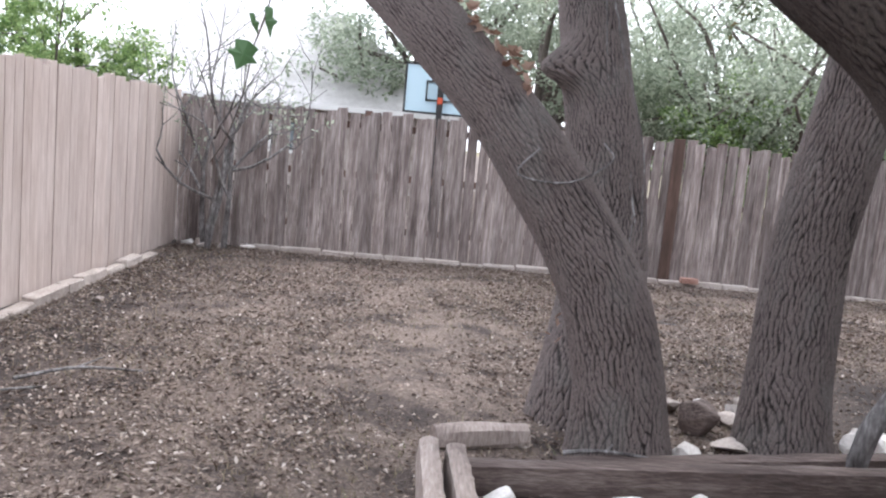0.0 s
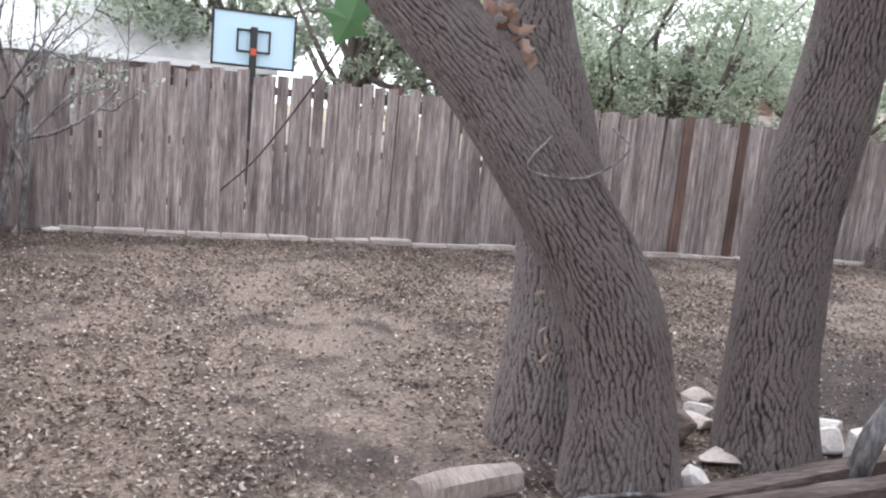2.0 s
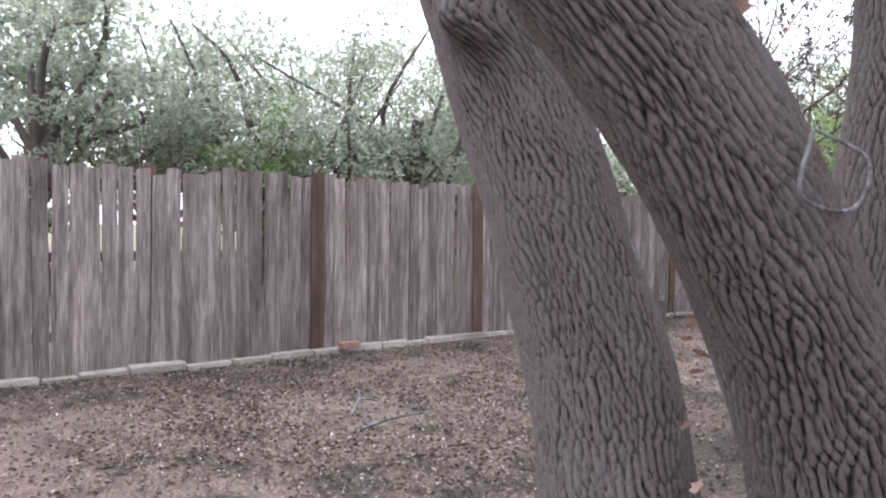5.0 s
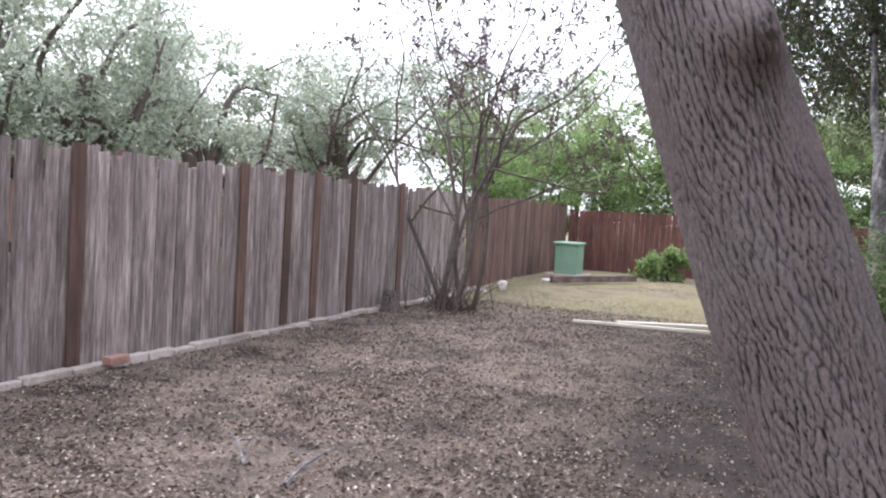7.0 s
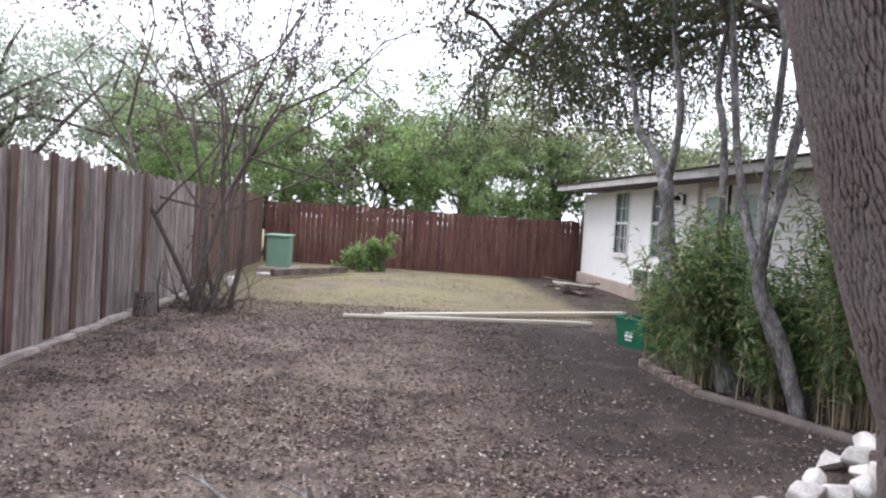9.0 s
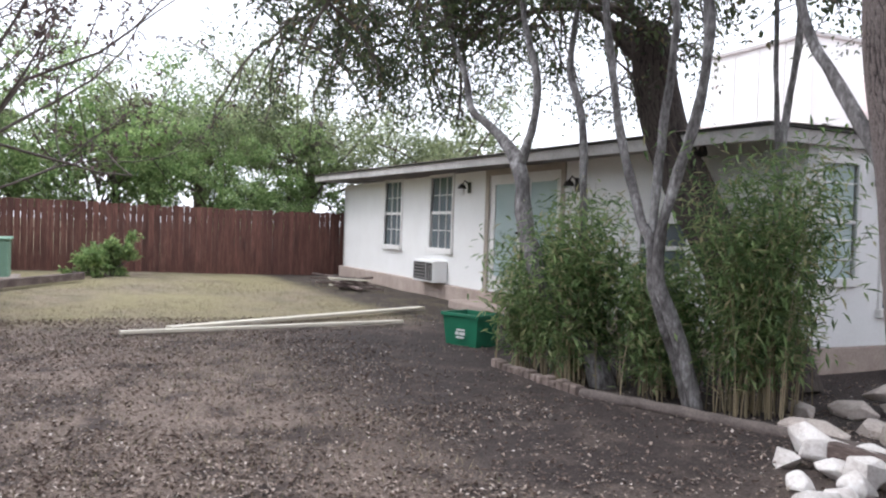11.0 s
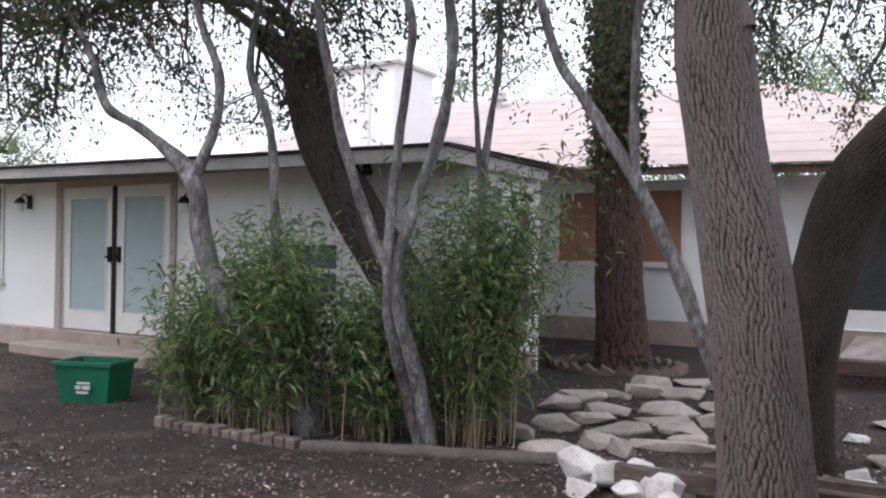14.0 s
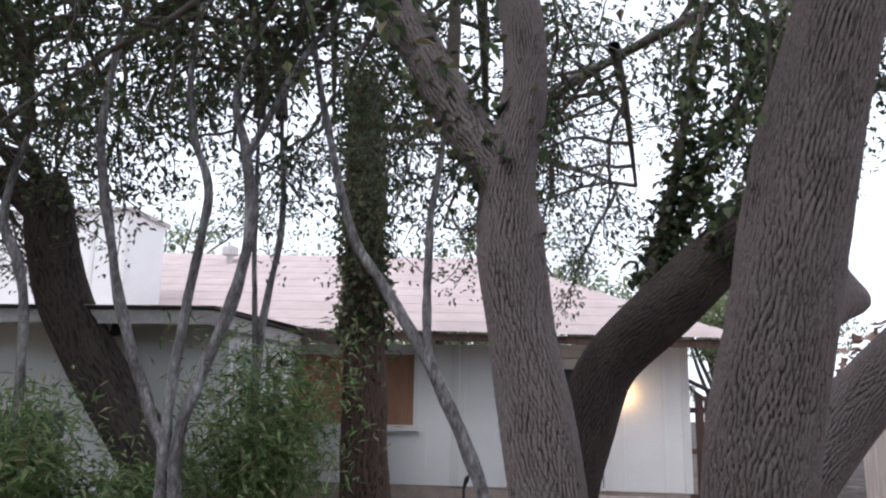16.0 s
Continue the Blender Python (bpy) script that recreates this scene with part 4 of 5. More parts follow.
def bed_edge():
    row = thing("brick_edging", (7.7, 3.2, 0), "low row of soil-stained bricks edging the bamboo bed", "edging")
    r = random.Random(8)
    for i in range(14):
        x = 8.45 - i * 0.105
        m = Matrix.Translation((x, 3.24 - 0.002 * i, 0)) @ Matrix.Rotation(r.uniform(-0.06, 0.06), 4, 'Z')
        part("brick", box(bmesh.new(), (-0.048, -0.05, -0.03), (0.048, 0.05, g(x, 3.2) + r.uniform(0.05, 0.085)), m, 0.01), M_dirty, row)
    t = thing("bed_curb", (6, 3, 0), "low dark concrete curb along the bamboo bed", "curb")
    verts, faces = [], []
    tube_data(spline([(7.0, 3.22, 0.015, 0.055), (6.4, 2.98, 0.02, 0.055), (5.9, 2.8, 0.02, 0.055), (5.4, 2.62, 0.02, 0.055), (4.95, 2.42, 0.015, 0.05)], 40), 8, verts, faces, lambda a, s, q: 0.01 * noise.noise(Vector((a, s * 6, 3))))
    sheet("curb_edge", verts, faces, M_curb, t, smooth=True)
    ring = thing("brick_ring", (6.4, -1.9, 0.1), "scalloped ring of dirty bricks round the ivy tree", "edging")
    for i in range(26):
        a = 2 * math.pi * i / 26
        x, y = 6.4 + 0.8 * math.cos(a), -1.95 + 0.7 * math.sin(a)
        m = Matrix.Translation((x, y, g(x, y))) @ Matrix.Rotation(a + math.pi / 2, 4, 'Z') @ Matrix.Rotation(0.5, 4, 'Y')
        part("brick", box(bmesh.new(), (-0.08, -0.045, -0.05), (0.08, 0.045, 0.07), m, 0.012), M_dirty, ring)


bed_edge()


# ---- the house ----
def wall(name, a, b, z0, z1, thick, holes, mat, label, grooves=0.0):
    """A wall from a to b on the plan, its outer face on that line, with holes (from, to, bottom, top)."""
    a, b = Vector((*a, 0)), Vector((*b, 0))
    L = (b - a).length
    m = Matrix.Translation(a) @ Matrix.Rotation(math.atan2((b - a).y, (b - a).x), 4, 'Z')
    bm, x = bmesh.new(), 0.0
    for h0, h1, lo, hi in sorted(holes):
        if h0 > x:
            box(bm, (x, 0, z0), (h0, thick, z1), m)
        if lo > z0:
            box(bm, (h0, 0, z0), (h1, thick, lo), m)
        if hi < z1:
            box(bm, (h0, 0, hi), (h1, thick, z1), m)
        x = h1
    box(bm, (x, 0, z0), (L, thick, z1), m)
    ob = tagged(part(name, bm, mat), label, "wall", kind="structure")
    k = grooves
    while grooves and k < L:
        if not any(h0 - 0.08 < k < h1 + 0.08 for h0, h1, lo, hi in holes):
            part("batten", box(bmesh.new(), (k - 0.02, -0.012, z0), (k + 0.02, 0.002, z1), m, 0.003), mat, ob)
        k += grooves
    return m


def window(n, m, x0, x1, z0, z1, label, pane_mat, grid=(3, 4), shade=False, rail=True):
    w = thing("window_%d" % n, m @ Vector(((x0 + x1) / 2, 0, z0)), label, "window", kind="structure")
    f = 0.055
    bm = bmesh.new()
    for p, q in (((x0 - f, -0.03, z0 - f), (x0, 0.06, z1 + f)), ((x1, -0.03, z0 - f), (x1 + f, 0.06, z1 + f)), ((x0, -0.03, z1), (x1, 0.06, z1 + f))):
        box(bm, p, q, m, 0.004)
    part("window_frame", bm, M_trim, w)
    part("window_sill", box(bmesh.new(), (x0 - f - 0.02, -0.07, z0 - f - 0.03), (x1 + f + 0.02, 0.06, z0 - 0.001), m, 0.006), M_trim, w)
    zm = (z0 + z1) / 2
    if rail:
        part("meeting_rail", box(bmesh.new(), (x0, -0.01, zm - 0.025), (x1, 0.045, zm + 0.025), m, 0.004), M_trim, w)
    nx, nz = grid
    for i in range(nx):
        for j in range(nz):
            u0, u1 = x0 + (x1 - x0) * i / nx, x0 + (x1 - x0) * (i + 1) / nx
            v0, v1 = z0 + (z1 - z0) * j / nz, z0 + (z1 - z0) * (j + 1) / nz
            part("pane", box(bmesh.new(), (u0 + 0.004, 0.03, v0 + 0.004), (u1 - 0.004, 0.036, v1 - 0.004), m), pane_mat, w)
    for i in range(1, nx):
        u = x0 + (x1 - x0) * i / nx
        part("muntin", box(bmesh.new(), (u - 0.009, 0.012, z0), (u + 0.009, 0.044, z1), m), M_trim, w)
    for j in range(1, nz):
        v = z0 + (z1 - z0) * j / nz
        if abs(v - zm) > 0.05:
            part("muntin", box(bmesh.new(), (x0, 0.014, v - 0.009), (x1, 0.042, v + 0.009), m), M_trim, w)
    # sheet behind the panes: blind brown, or dark for the room's shade
    part("unlit_room_sheet", box(bmesh.new(), (x0, 0.12, z0), (x1, 0.13, z1), m), M_shade if shade else M_dark, w)
    return w


def glazed_door(n, m, x0, x1, z0, z1, pane, label, hinge=True, frame_mat=None):
    d = thing("door_%d" % n, m @ Vector(((x0 + x1) / 2, 0, z0)), label, "door", kind="structure")
    s, fm = 0.14, frame_mat or M_trim
    bm = bmesh.new()
    for p, q in (((x0, 0.02, z0), (x0 + s, 0.065, z1)), ((x1 - s, 0.02, z0), (x1, 0.065, z1)), ((x0 + s, 0.02, z1 - s), (x1 - s, 0.065, z1)), ((x0 + s, 0.02, z0), (x1 - s, 0.065, z0 + 0.25))):
        box(bm, p, q, m, 0.004)
    part("door_leaf", bm, fm, d)
    part("glass", box(bmesh.new(), (x0 + s, 0.036, z0 + 0.25), (x1 - s, 0.044, z1 - s), m), pane, d)
    bm = bmesh.new()
    for p, q in (((x0 + s, 0.012, z0 + 0.25), (x0 + s + 0.02, 0.034, z1 - s)), ((x1 - s - 0.02, 0.012, z0 + 0.25), (x1 - s, 0.034, z1 - s)), ((x0 + s + 0.02, 0.012, z1 - s - 0.02), (x1 - s - 0.02, 0.034, z1 - s)), ((x0 + s + 0.02, 0.012, z0 + 0.25), (x1 - s - 0.02, 0.034, z0 + 0.27))):
        box(bm, p, q, m)
    part("glazing_bead", bm, fm, d)
    kx = x0 + 0.07 if hinge else x1 - 0.07
    bm = boxes()
    box(bm, (kx - 0.02, -0.01, z0 + 0.95), (kx + 0.02, 0.02, z0 + 1.15), m, 0.005)
    box(bm, (kx - 0.012, -0.06, z0 + 1.0), (kx + 0.012, -0.01, z0 + 1.024), m, 0.004)
    part("door_handle", bm, M_lead, d, "dark metal door handle")
    return d


def wall_lamp(at, out, label, lit):
    t = thing("wall_lamp", at, label, "lamp")
    o = Vector(out)
    p = Vector(at)
    part("back_plate", box(bmesh.new(), tuple(p - Vector((0.06, 0.0, 0.1))), tuple(p + Vector((0.06, 0.012, 0.1))), bevel=0.003), M_lead, t) if abs(o.y) > 0.5 else part("back_plate", box(bmesh.new(), tuple(p - Vector((0.0, 0.06, 0.1))), tuple(p + Vector((0.012, 0.06, 0.1))), bevel=0.003), M_lead, t)
    verts, faces = [], []
    tube_data([(*(p + Vector((0, 0, 0.04))), 0.012), (*(p + o * 0.1 + Vector((0, 0, 0.12))), 0.012), (*(p + o * 0.15 + Vector((0, 0, 0.05))), 0.012)], 8, verts, faces)
    sheet("arm", verts, faces, M_lead, t)
    verts, faces = [], []
    c = p + o * 0.15
    tube_data([(c.x, c.y, c.z + 0.06, 0.015), (c.x, c.y, c.z + 0.04, 0.05), (c.x, c.y, c.z - 0.02, 0.085), (c.x, c.y, c.z - 0.025, 0.08)], 16, verts, faces)
    sheet("shade", verts, faces, M_lead, t, smooth=True)
    verts, faces = [], []
    tube_data([(c.x, c.y, c.z - 0.02, 0.03), (c.x, c.y, c.z - 0.08, 0.055), (c.x, c.y, c.z - 0.13, 0.05), (c.x, c.y, c.z - 0.15, 0.015)], 16, verts, faces)
    sheet("bulb", verts, faces, M_bulb if lit else M_white, t, "glowing warm bulb" if lit else "unlit glass bulb", smooth=True)
    if lit:
        l = new("lamp_light", bpy.data.lights.new("lamp_light", 'POINT'))
        l.data.energy, l.data.color, l.data.shadow_soft_size = lit, (1.0, 0.6, 0.25), 0.06
        l.location = c + Vector((0, 0, -0.22))


def tilted(bm, rise, x0):
    """Lets the line of an eave climb slightly along x."""
    for v in bm.verts:
        v.co.z += rise * (v.co.x - x0)
    return bm


def house():
    zb, zt, yn = 0.3, 2.4, 0.6
    # the long wing
    X = lambda x: 21.9 - x
    holes = [(X(18.8), X(17.8), 0.96, 2.36), (X(16.2), X(15.2), 0.98, 2.36), (X(13.72), X(11.46), zb, 2.34), (X(9.6), X(8.75), 0.92, 1.52)]
    mA = Matrix.Translation((21.9, yn, 0)) @ Matrix.Rotation(math.pi, 4, 'Z')
    wall("wall_north", (21.9, yn), (7.1, yn), zb, zt, 0.14, holes, M_paint, "white painted outside wall of the long wing")
    wall("wall_west", (7.1, yn), (7.1, -1.0), zb, 2.42, 0.14, [(0.18, 0.7, 1.0, 2.15), (1.13, 1.4, 0.68, 1.93)], M_paint, "white painted end wall of the wing")
    wall("wall_return", (7.1, -1.0), (9.3, -1.0), 0.0, 2.42, -0.14, [], M_paint, "pale painted back wall of the wing")
    wall("wall_passage", (9.3, -1.0), (9.3, -5.0), 0.0, 2.66, 0.14, [], M_paint, "pale painted wall of the shaded passage")
    wall("wall_east", (21.9, -9.0), (21.9, yn), zb, zt, 0.14, [], M_paint, "white painted far end wall")
    window(1, mA, X(18.8), X(17.8), 0.96, 2.36, "white sash window with a grid of small panes", M_glass)
    window(2, mA, X(16.2), X(15.2), 0.98, 2.36, "white sash window with small panes and blinds", M_glass)
    window(3, mA, X(9.6), X(8.75), 0.92, 1.52, "dark green-tinted window behind the bamboo", M_glass, (1, 2))
    glazed_door(1, mA, X(13.72), X(12.62), 0.32, 2.3, M_frost, "white french door with frosted glass", False)
    glazed_door(2, mA, X(12.56), X(11.46), 0.32, 2.3, M_frost, "white french door with pale frosted glass", True)
    bm = bmesh.new()
    for a, b in ((X(13.84), X(13.72)), (X(11.46), X(11.36))):
        box(bm, (a + 0.002, -0.025, 0.3), (b - 0.002, 0.1, 2.3), mA, 0.004)
    box(bm, (X(13.84), -0.025, 2.302), (X(11.36), 0.1, 2.398), mA, 0.004)
    tagged(part("trim", bm, M_soffit), "tan painted casing round the french doors", "trim", kind="structure")
    tagged(part("trim", box(bmesh.new(), (X(12.618), -0.012, 0.3), (X(12.562), 0.1, 2.3), mA, 0.004), M_lead), "dark weatherstrip between the french doors", "trim", kind="structure")
    mW = Matrix.Translation((7.1, yn, 0)) @ Matrix(((0, 1, 0, 0), (-1, 0, 0, 0), (0, 0, 1, 0), (0, 0, 0, 1)))
    window(4, mW, 0.18, 0.7, 1.0, 2.15, "narrow white window with pale blinds", M_frost, (1, 6))
    window(6, mW, 1.13, 1.4, 0.68, 1.93, "slim dark window beside the lantern", M_glass, (1, 2))
    # slab and eaves
    tagged(part("slab", boxes(((7.07, -1.0, -0.1), (22.0, 0.68, 0.295)), bevel=0.01), M_slab), "stained concrete house slab", "foundation", kind="structure")
    step = thing("door_step", (12.4, 1.0, 0), "worn concrete step below the french doors", "step")
    part("block", boxes(((11.2, 0.69, -0.05), (14.0, 1.2, 0.14)), bevel=0.02), M_slab, step)
    rise = 0.013
    tagged(part("ceiling", tilted(boxes(((7.0, -1.1, 2.422), (22.5, 1.22, 2.432))), rise, 7.0), M_soffit), "tan soffit boards under the eave", "soffit", kind="structure")
    roof = thing("roof", (13, 1.2, 2.4), "low roof of the long wing with white fascia", "roof", kind="structure")
    part("fascia", tilted(boxes(((6.98, 1.22, 2.3), (22.5, 1.26, 2.435)), bevel=0.004), rise, 7.0), M_fascia, roof)
    part("fascia", boxes(((6.98, -1.1, 2.3), (7.02, 1.218, 2.435)), bevel=0.004), M_fascia, roof)
    part("fascia", boxes(((22.46, -4, 2.5), (22.5, 1.218, 2.63)), bevel=0.004), M_fascia, roof)
    part("drip_edge", tilted(boxes(((6.94, -1.14, 2.437), (22.54, 1.3, 2.465)), bevel=0.004), rise, 7.0), M_lead, roof, "dark metal drip edge")
    v = [(6.94, 1.3, 2.468), (22.54, 1.3, 2.672), (22.54, -4.3, 2.8), (6.94, -4.3, 2.6)]
    sheet("shingles", [Vector(p) for p in v] + [Vector(p) - Vector((0, 0, 0.004)) for p in v], [(0, 1, 2, 3), (7, 6, 5, 4), (0, 4, 5, 1), (1, 5, 6, 2), (2, 6, 7, 3), (3, 7, 4, 0)], M_roof, roof)
    # the recessed wing
    yb, xb = -5.0, 9.3
    Z = lambda x: xb - x
    holesB = [(Z(8.46), Z(6.4), 1.36, 2.5), (Z(4.28), Z(3.4), 0.46, 2.46)]
    wall("wall_south", (xb, yb), (2.15, yb), 0.44, 2.66, 0.14, holesB, M_paint, "pale painted vertical-board wall of the recessed wing", 0.62)
    mB = Matrix.Translation((xb, yb, 0)) @ Matrix.Rotation(math.pi, 4, 'Z')
    window(5, mB, Z(8.46), Z(6.4), 1.36, 2.5, "wide window with closed brown blinds", M_shade, (1, 1), True, False)
    w5 = thing("window_blind", (7.4, yb + 0.05, 1.36), "brown vertical blinds behind the window", "blind")
    for i in range(25):
        x = 8.42 - i * 0.082
        part("slat", box(bmesh.new(), (x - 0.036, yb - 0.028, 1.37), (x + 0.036, yb - 0.02, 2.49), None), M_shade, w5)
    # the storm door's pane is coloured dark like the unlit room behind it
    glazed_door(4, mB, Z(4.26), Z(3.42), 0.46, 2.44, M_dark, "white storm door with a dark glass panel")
    tagged(part("trim", boxes(((2.09, yb - 0.02, 0.44), (2.21, yb + 0.015, 2.66)), ((5.66, yb + 0.002, 0.44), (5.78, yb + 0.025, 2.66)), ((3.28, yb + 0.002, 0.44), (3.4, yb + 0.03, 2.5)), bevel=0.004), M_trim), "white corner boards and door casing on the wall", "trim", kind="structure")
    tagged(part("skirting", boxes(((2.15, yb - 0.04, 0.0), (xb, yb - 0.01, 0.438))), M_slab), "grey foundation board below the wall", "foundation", kind="structure")
    wall("wall_end", (2.15, yb - 0.02), (2.15, -11), 0.0, 2.66, 0.14, [], M_paint, "pale painted end wall")
    roofB = thing("roof", (4, -4.4, 2.7), "pinkish shingle roof with a ragged eave", "roof", kind="structure")
    part("fascia", tilted(boxes(((1.5, -4.4, 2.56), (9.6, -4.36, 2.67)), bevel=0.004), 0.024, 1.5), M_post, roofB, "dark brown fascia board")
    tagged(part("ceiling", tilted(boxes(((1.5, -5.15, 2.672), (9.6, -4.4, 2.684))), 0.024, 1.5), M_soffit), "shaded soffit under the eave", "soffit", kind="structure")
    rows = 10
    for i in range(rows):
        y0, y1 = -4.3 - i * 0.4, -4.3 - (i + 1) * 0.4 - 0.06
        z0, z1 = 2.7 + i * 0.4 * 0.5, 2.7 + (i + 1) * 0.4 * 0.5
        w0 = 1.3 + i * 0.42
        bm = bmesh.new()
        pts = [(w0, y0, z0), (16.0, y0, z0 + 0.35), (16.0, y1, z1 + 0.37), (w0 + 0.42, y1, z1 + 0.022)]
        lo = [bm.verts.new(p) for p in pts]
        hi = [bm.verts.new((p[0], p[1], p[2] + 0.004)) for p in pts]
        bm.faces.new(hi)
        bm.faces.new(lo[::-1])
        for k in range(4):
            bm.faces.new((lo[k], lo[(k + 1) % 4], hi[(k + 1) % 4], hi[k]))
        part("shingle_course", bm, M_roof, roofB)
    ch = thing("chimney", (12.2, -4.6, 2.7), "boxy white-panelled chimney on the roof", "chimney")
    part("chimney_shaft", boxes(((11.12, -5.2, 2.55), (13.45, -4.0, 4.78)), bevel=0.01), M_paint, ch)
    part("cap", boxes(((11.05, -5.27, 4.78), (13.52, -3.93, 4.85)), bevel=0.01), M_fascia, ch)
    for x in (11.12, 11.7, 12.28, 12.86, 13.39):
        part("corner_board", boxes(((x, -3.998, 2.75), (x + 0.06, -3.98, 4.77))), M_trim, ch)
    vent = thing("roof_vent", (11.0, -7.7, 4.5), "small grey metal vent on the roof", "vent")
    verts, faces = [], []
    tube_data([(11.0, -7.7, 4.4, 0.07), (11.0, -7.7, 4.75, 0.07), (11.0, -7.7, 4.76, 0.17), (11.0, -7.7, 4.92, 0.17), (11.0, -7.7, 4.98, 0.05)], 14, verts, faces)
    sheet("cowl", verts, faces, M_fascia, vent)
    # lamps
    wall_lamp((14.5, yn + 0.01, 2.12), (0, 1, 0), "dark metal wall lamp beside the french doors", False)
    wall_lamp((11.05, yn + 0.01, 2.05), (0, 1, 0), "dark wall lamp with an unlit bulb by the doors", False)
    wall_lamp((3.06, yb + 0.015, 2.06), (0, 1, 0), "wall lamp with a glowing amber bulb beside the storm door", 2.5)
    wall_lamp((7.085, -0.42, 2.05), (-1, 0, 0), "dark lantern on the end wall of the wing", False)
    # flood light under the eave
    fl = thing("flood_light", (8.1, 1.2, 2.36), "black twin flood light under the eave", "lamp")
    for dx in (-0.08, 0.08):
        verts, faces = [], []
        tube_data([(8.1, 1.1, 2.43, 0.02), (8.1 + dx, 1.1, 2.34, 0.03), (8.1 + dx * 1.5, 1.14, 2.24, 0.06)], 12, verts, faces)
        sheet("lamp_head", verts, faces, M_black, fl)
    # air conditioner
    ac = thing("air_conditioner", (15.8, 0.75, 0.3), "white wall air conditioner with dark louvred grille", "air conditioner")
    part("casing", boxes(((15.35, 0.605, 0.32), (16.35, 0.9, 0.74)), bevel=0.012), M_paint, ac)
    part("grille", boxes(((15.72, 0.902, 0.36), (16.31, 0.906, 0.7))), M_black, ac)
    part("controls", boxes(((15.4, 0.902, 0.36), (15.69, 0.907, 0.7))), M_black, ac)
    for i in range(5):
        z = 0.39 + i * 0.064
        part("louvre", boxes(((15.72, 0.907, z), (16.31, 0.912, z + 0.012)), bevel=0.003), M_fascia, ac)
    for i in range(3):
        part("louvre", boxes(((15.44 + i * 0.085, 0.908, 0.38), (15.456 + i * 0.085, 0.912, 0.68)), bevel=0.003), M_fascia, ac)
    # deck
    dk = thing("deck", (2.5, -3.4, 0), "small brown deck with lattice skirt and steps", "deck")
    for i in range(24):
        y = -4.93 + i * 0.1255
        part("deck_board", boxes(((1.2, y, 0.35), (3.95, y + 0.118, 0.38)), bevel=0.004), M_post_t, dk)
    part("rim_board", boxes(((1.2, -1.92, 0.2), (3.95, -1.88, 0.348))), M_deck, dk)
    bm = bmesh.new()
    for i in range(30):
        for k in (1, -1):
            mm = Matrix.Translation((1.8 + i * 0.075, -1.9 + k * 0.003, 0.09)) @ Matrix.Rotation(k * 0.785, 4, 'Y')
            box(bm, (-0.014, -0.003, -0.14), (0.014, 0.003, 0.14), mm)
    part("lattice", bm, M_deck, dk)
    # added black sheet in place of the shade under the deck
    part("underdeck_shade_sheet", boxes(((1.25, -2.1, 0.0), (3.9, -2.08, 0.34))), M_black, dk)
    for k, (y, z) in enumerate(((-1.88, 0.38), (-1.54, 0.26), (-1.2, 0.14))):
        part("step", boxes(((0.3, y, z - 0.045), (1.72, y + 0.33, z)), bevel=0.008), M_post_t, dk)
        part("riser", boxes(((0.3, y + 0.29, 0.0), (1.72, y + 0.31, z - 0.047))), M_deck, dk)
    sp = thing("garden_spigot", (5.55, -4.8, 0.3), "black hose tap standing by the wall", "tap")
    verts, faces = [], []
    tube_data([(5.55, -4.85, 0.05, 0.02), (5.55, -4.85, 0.42, 0.02), (5.5, -4.8, 0.56, 0.04), (5.47, -4.78, 0.62, 0.02)], 8, verts, faces)
    sheet("pipe", verts, faces, M_black, sp)


house()


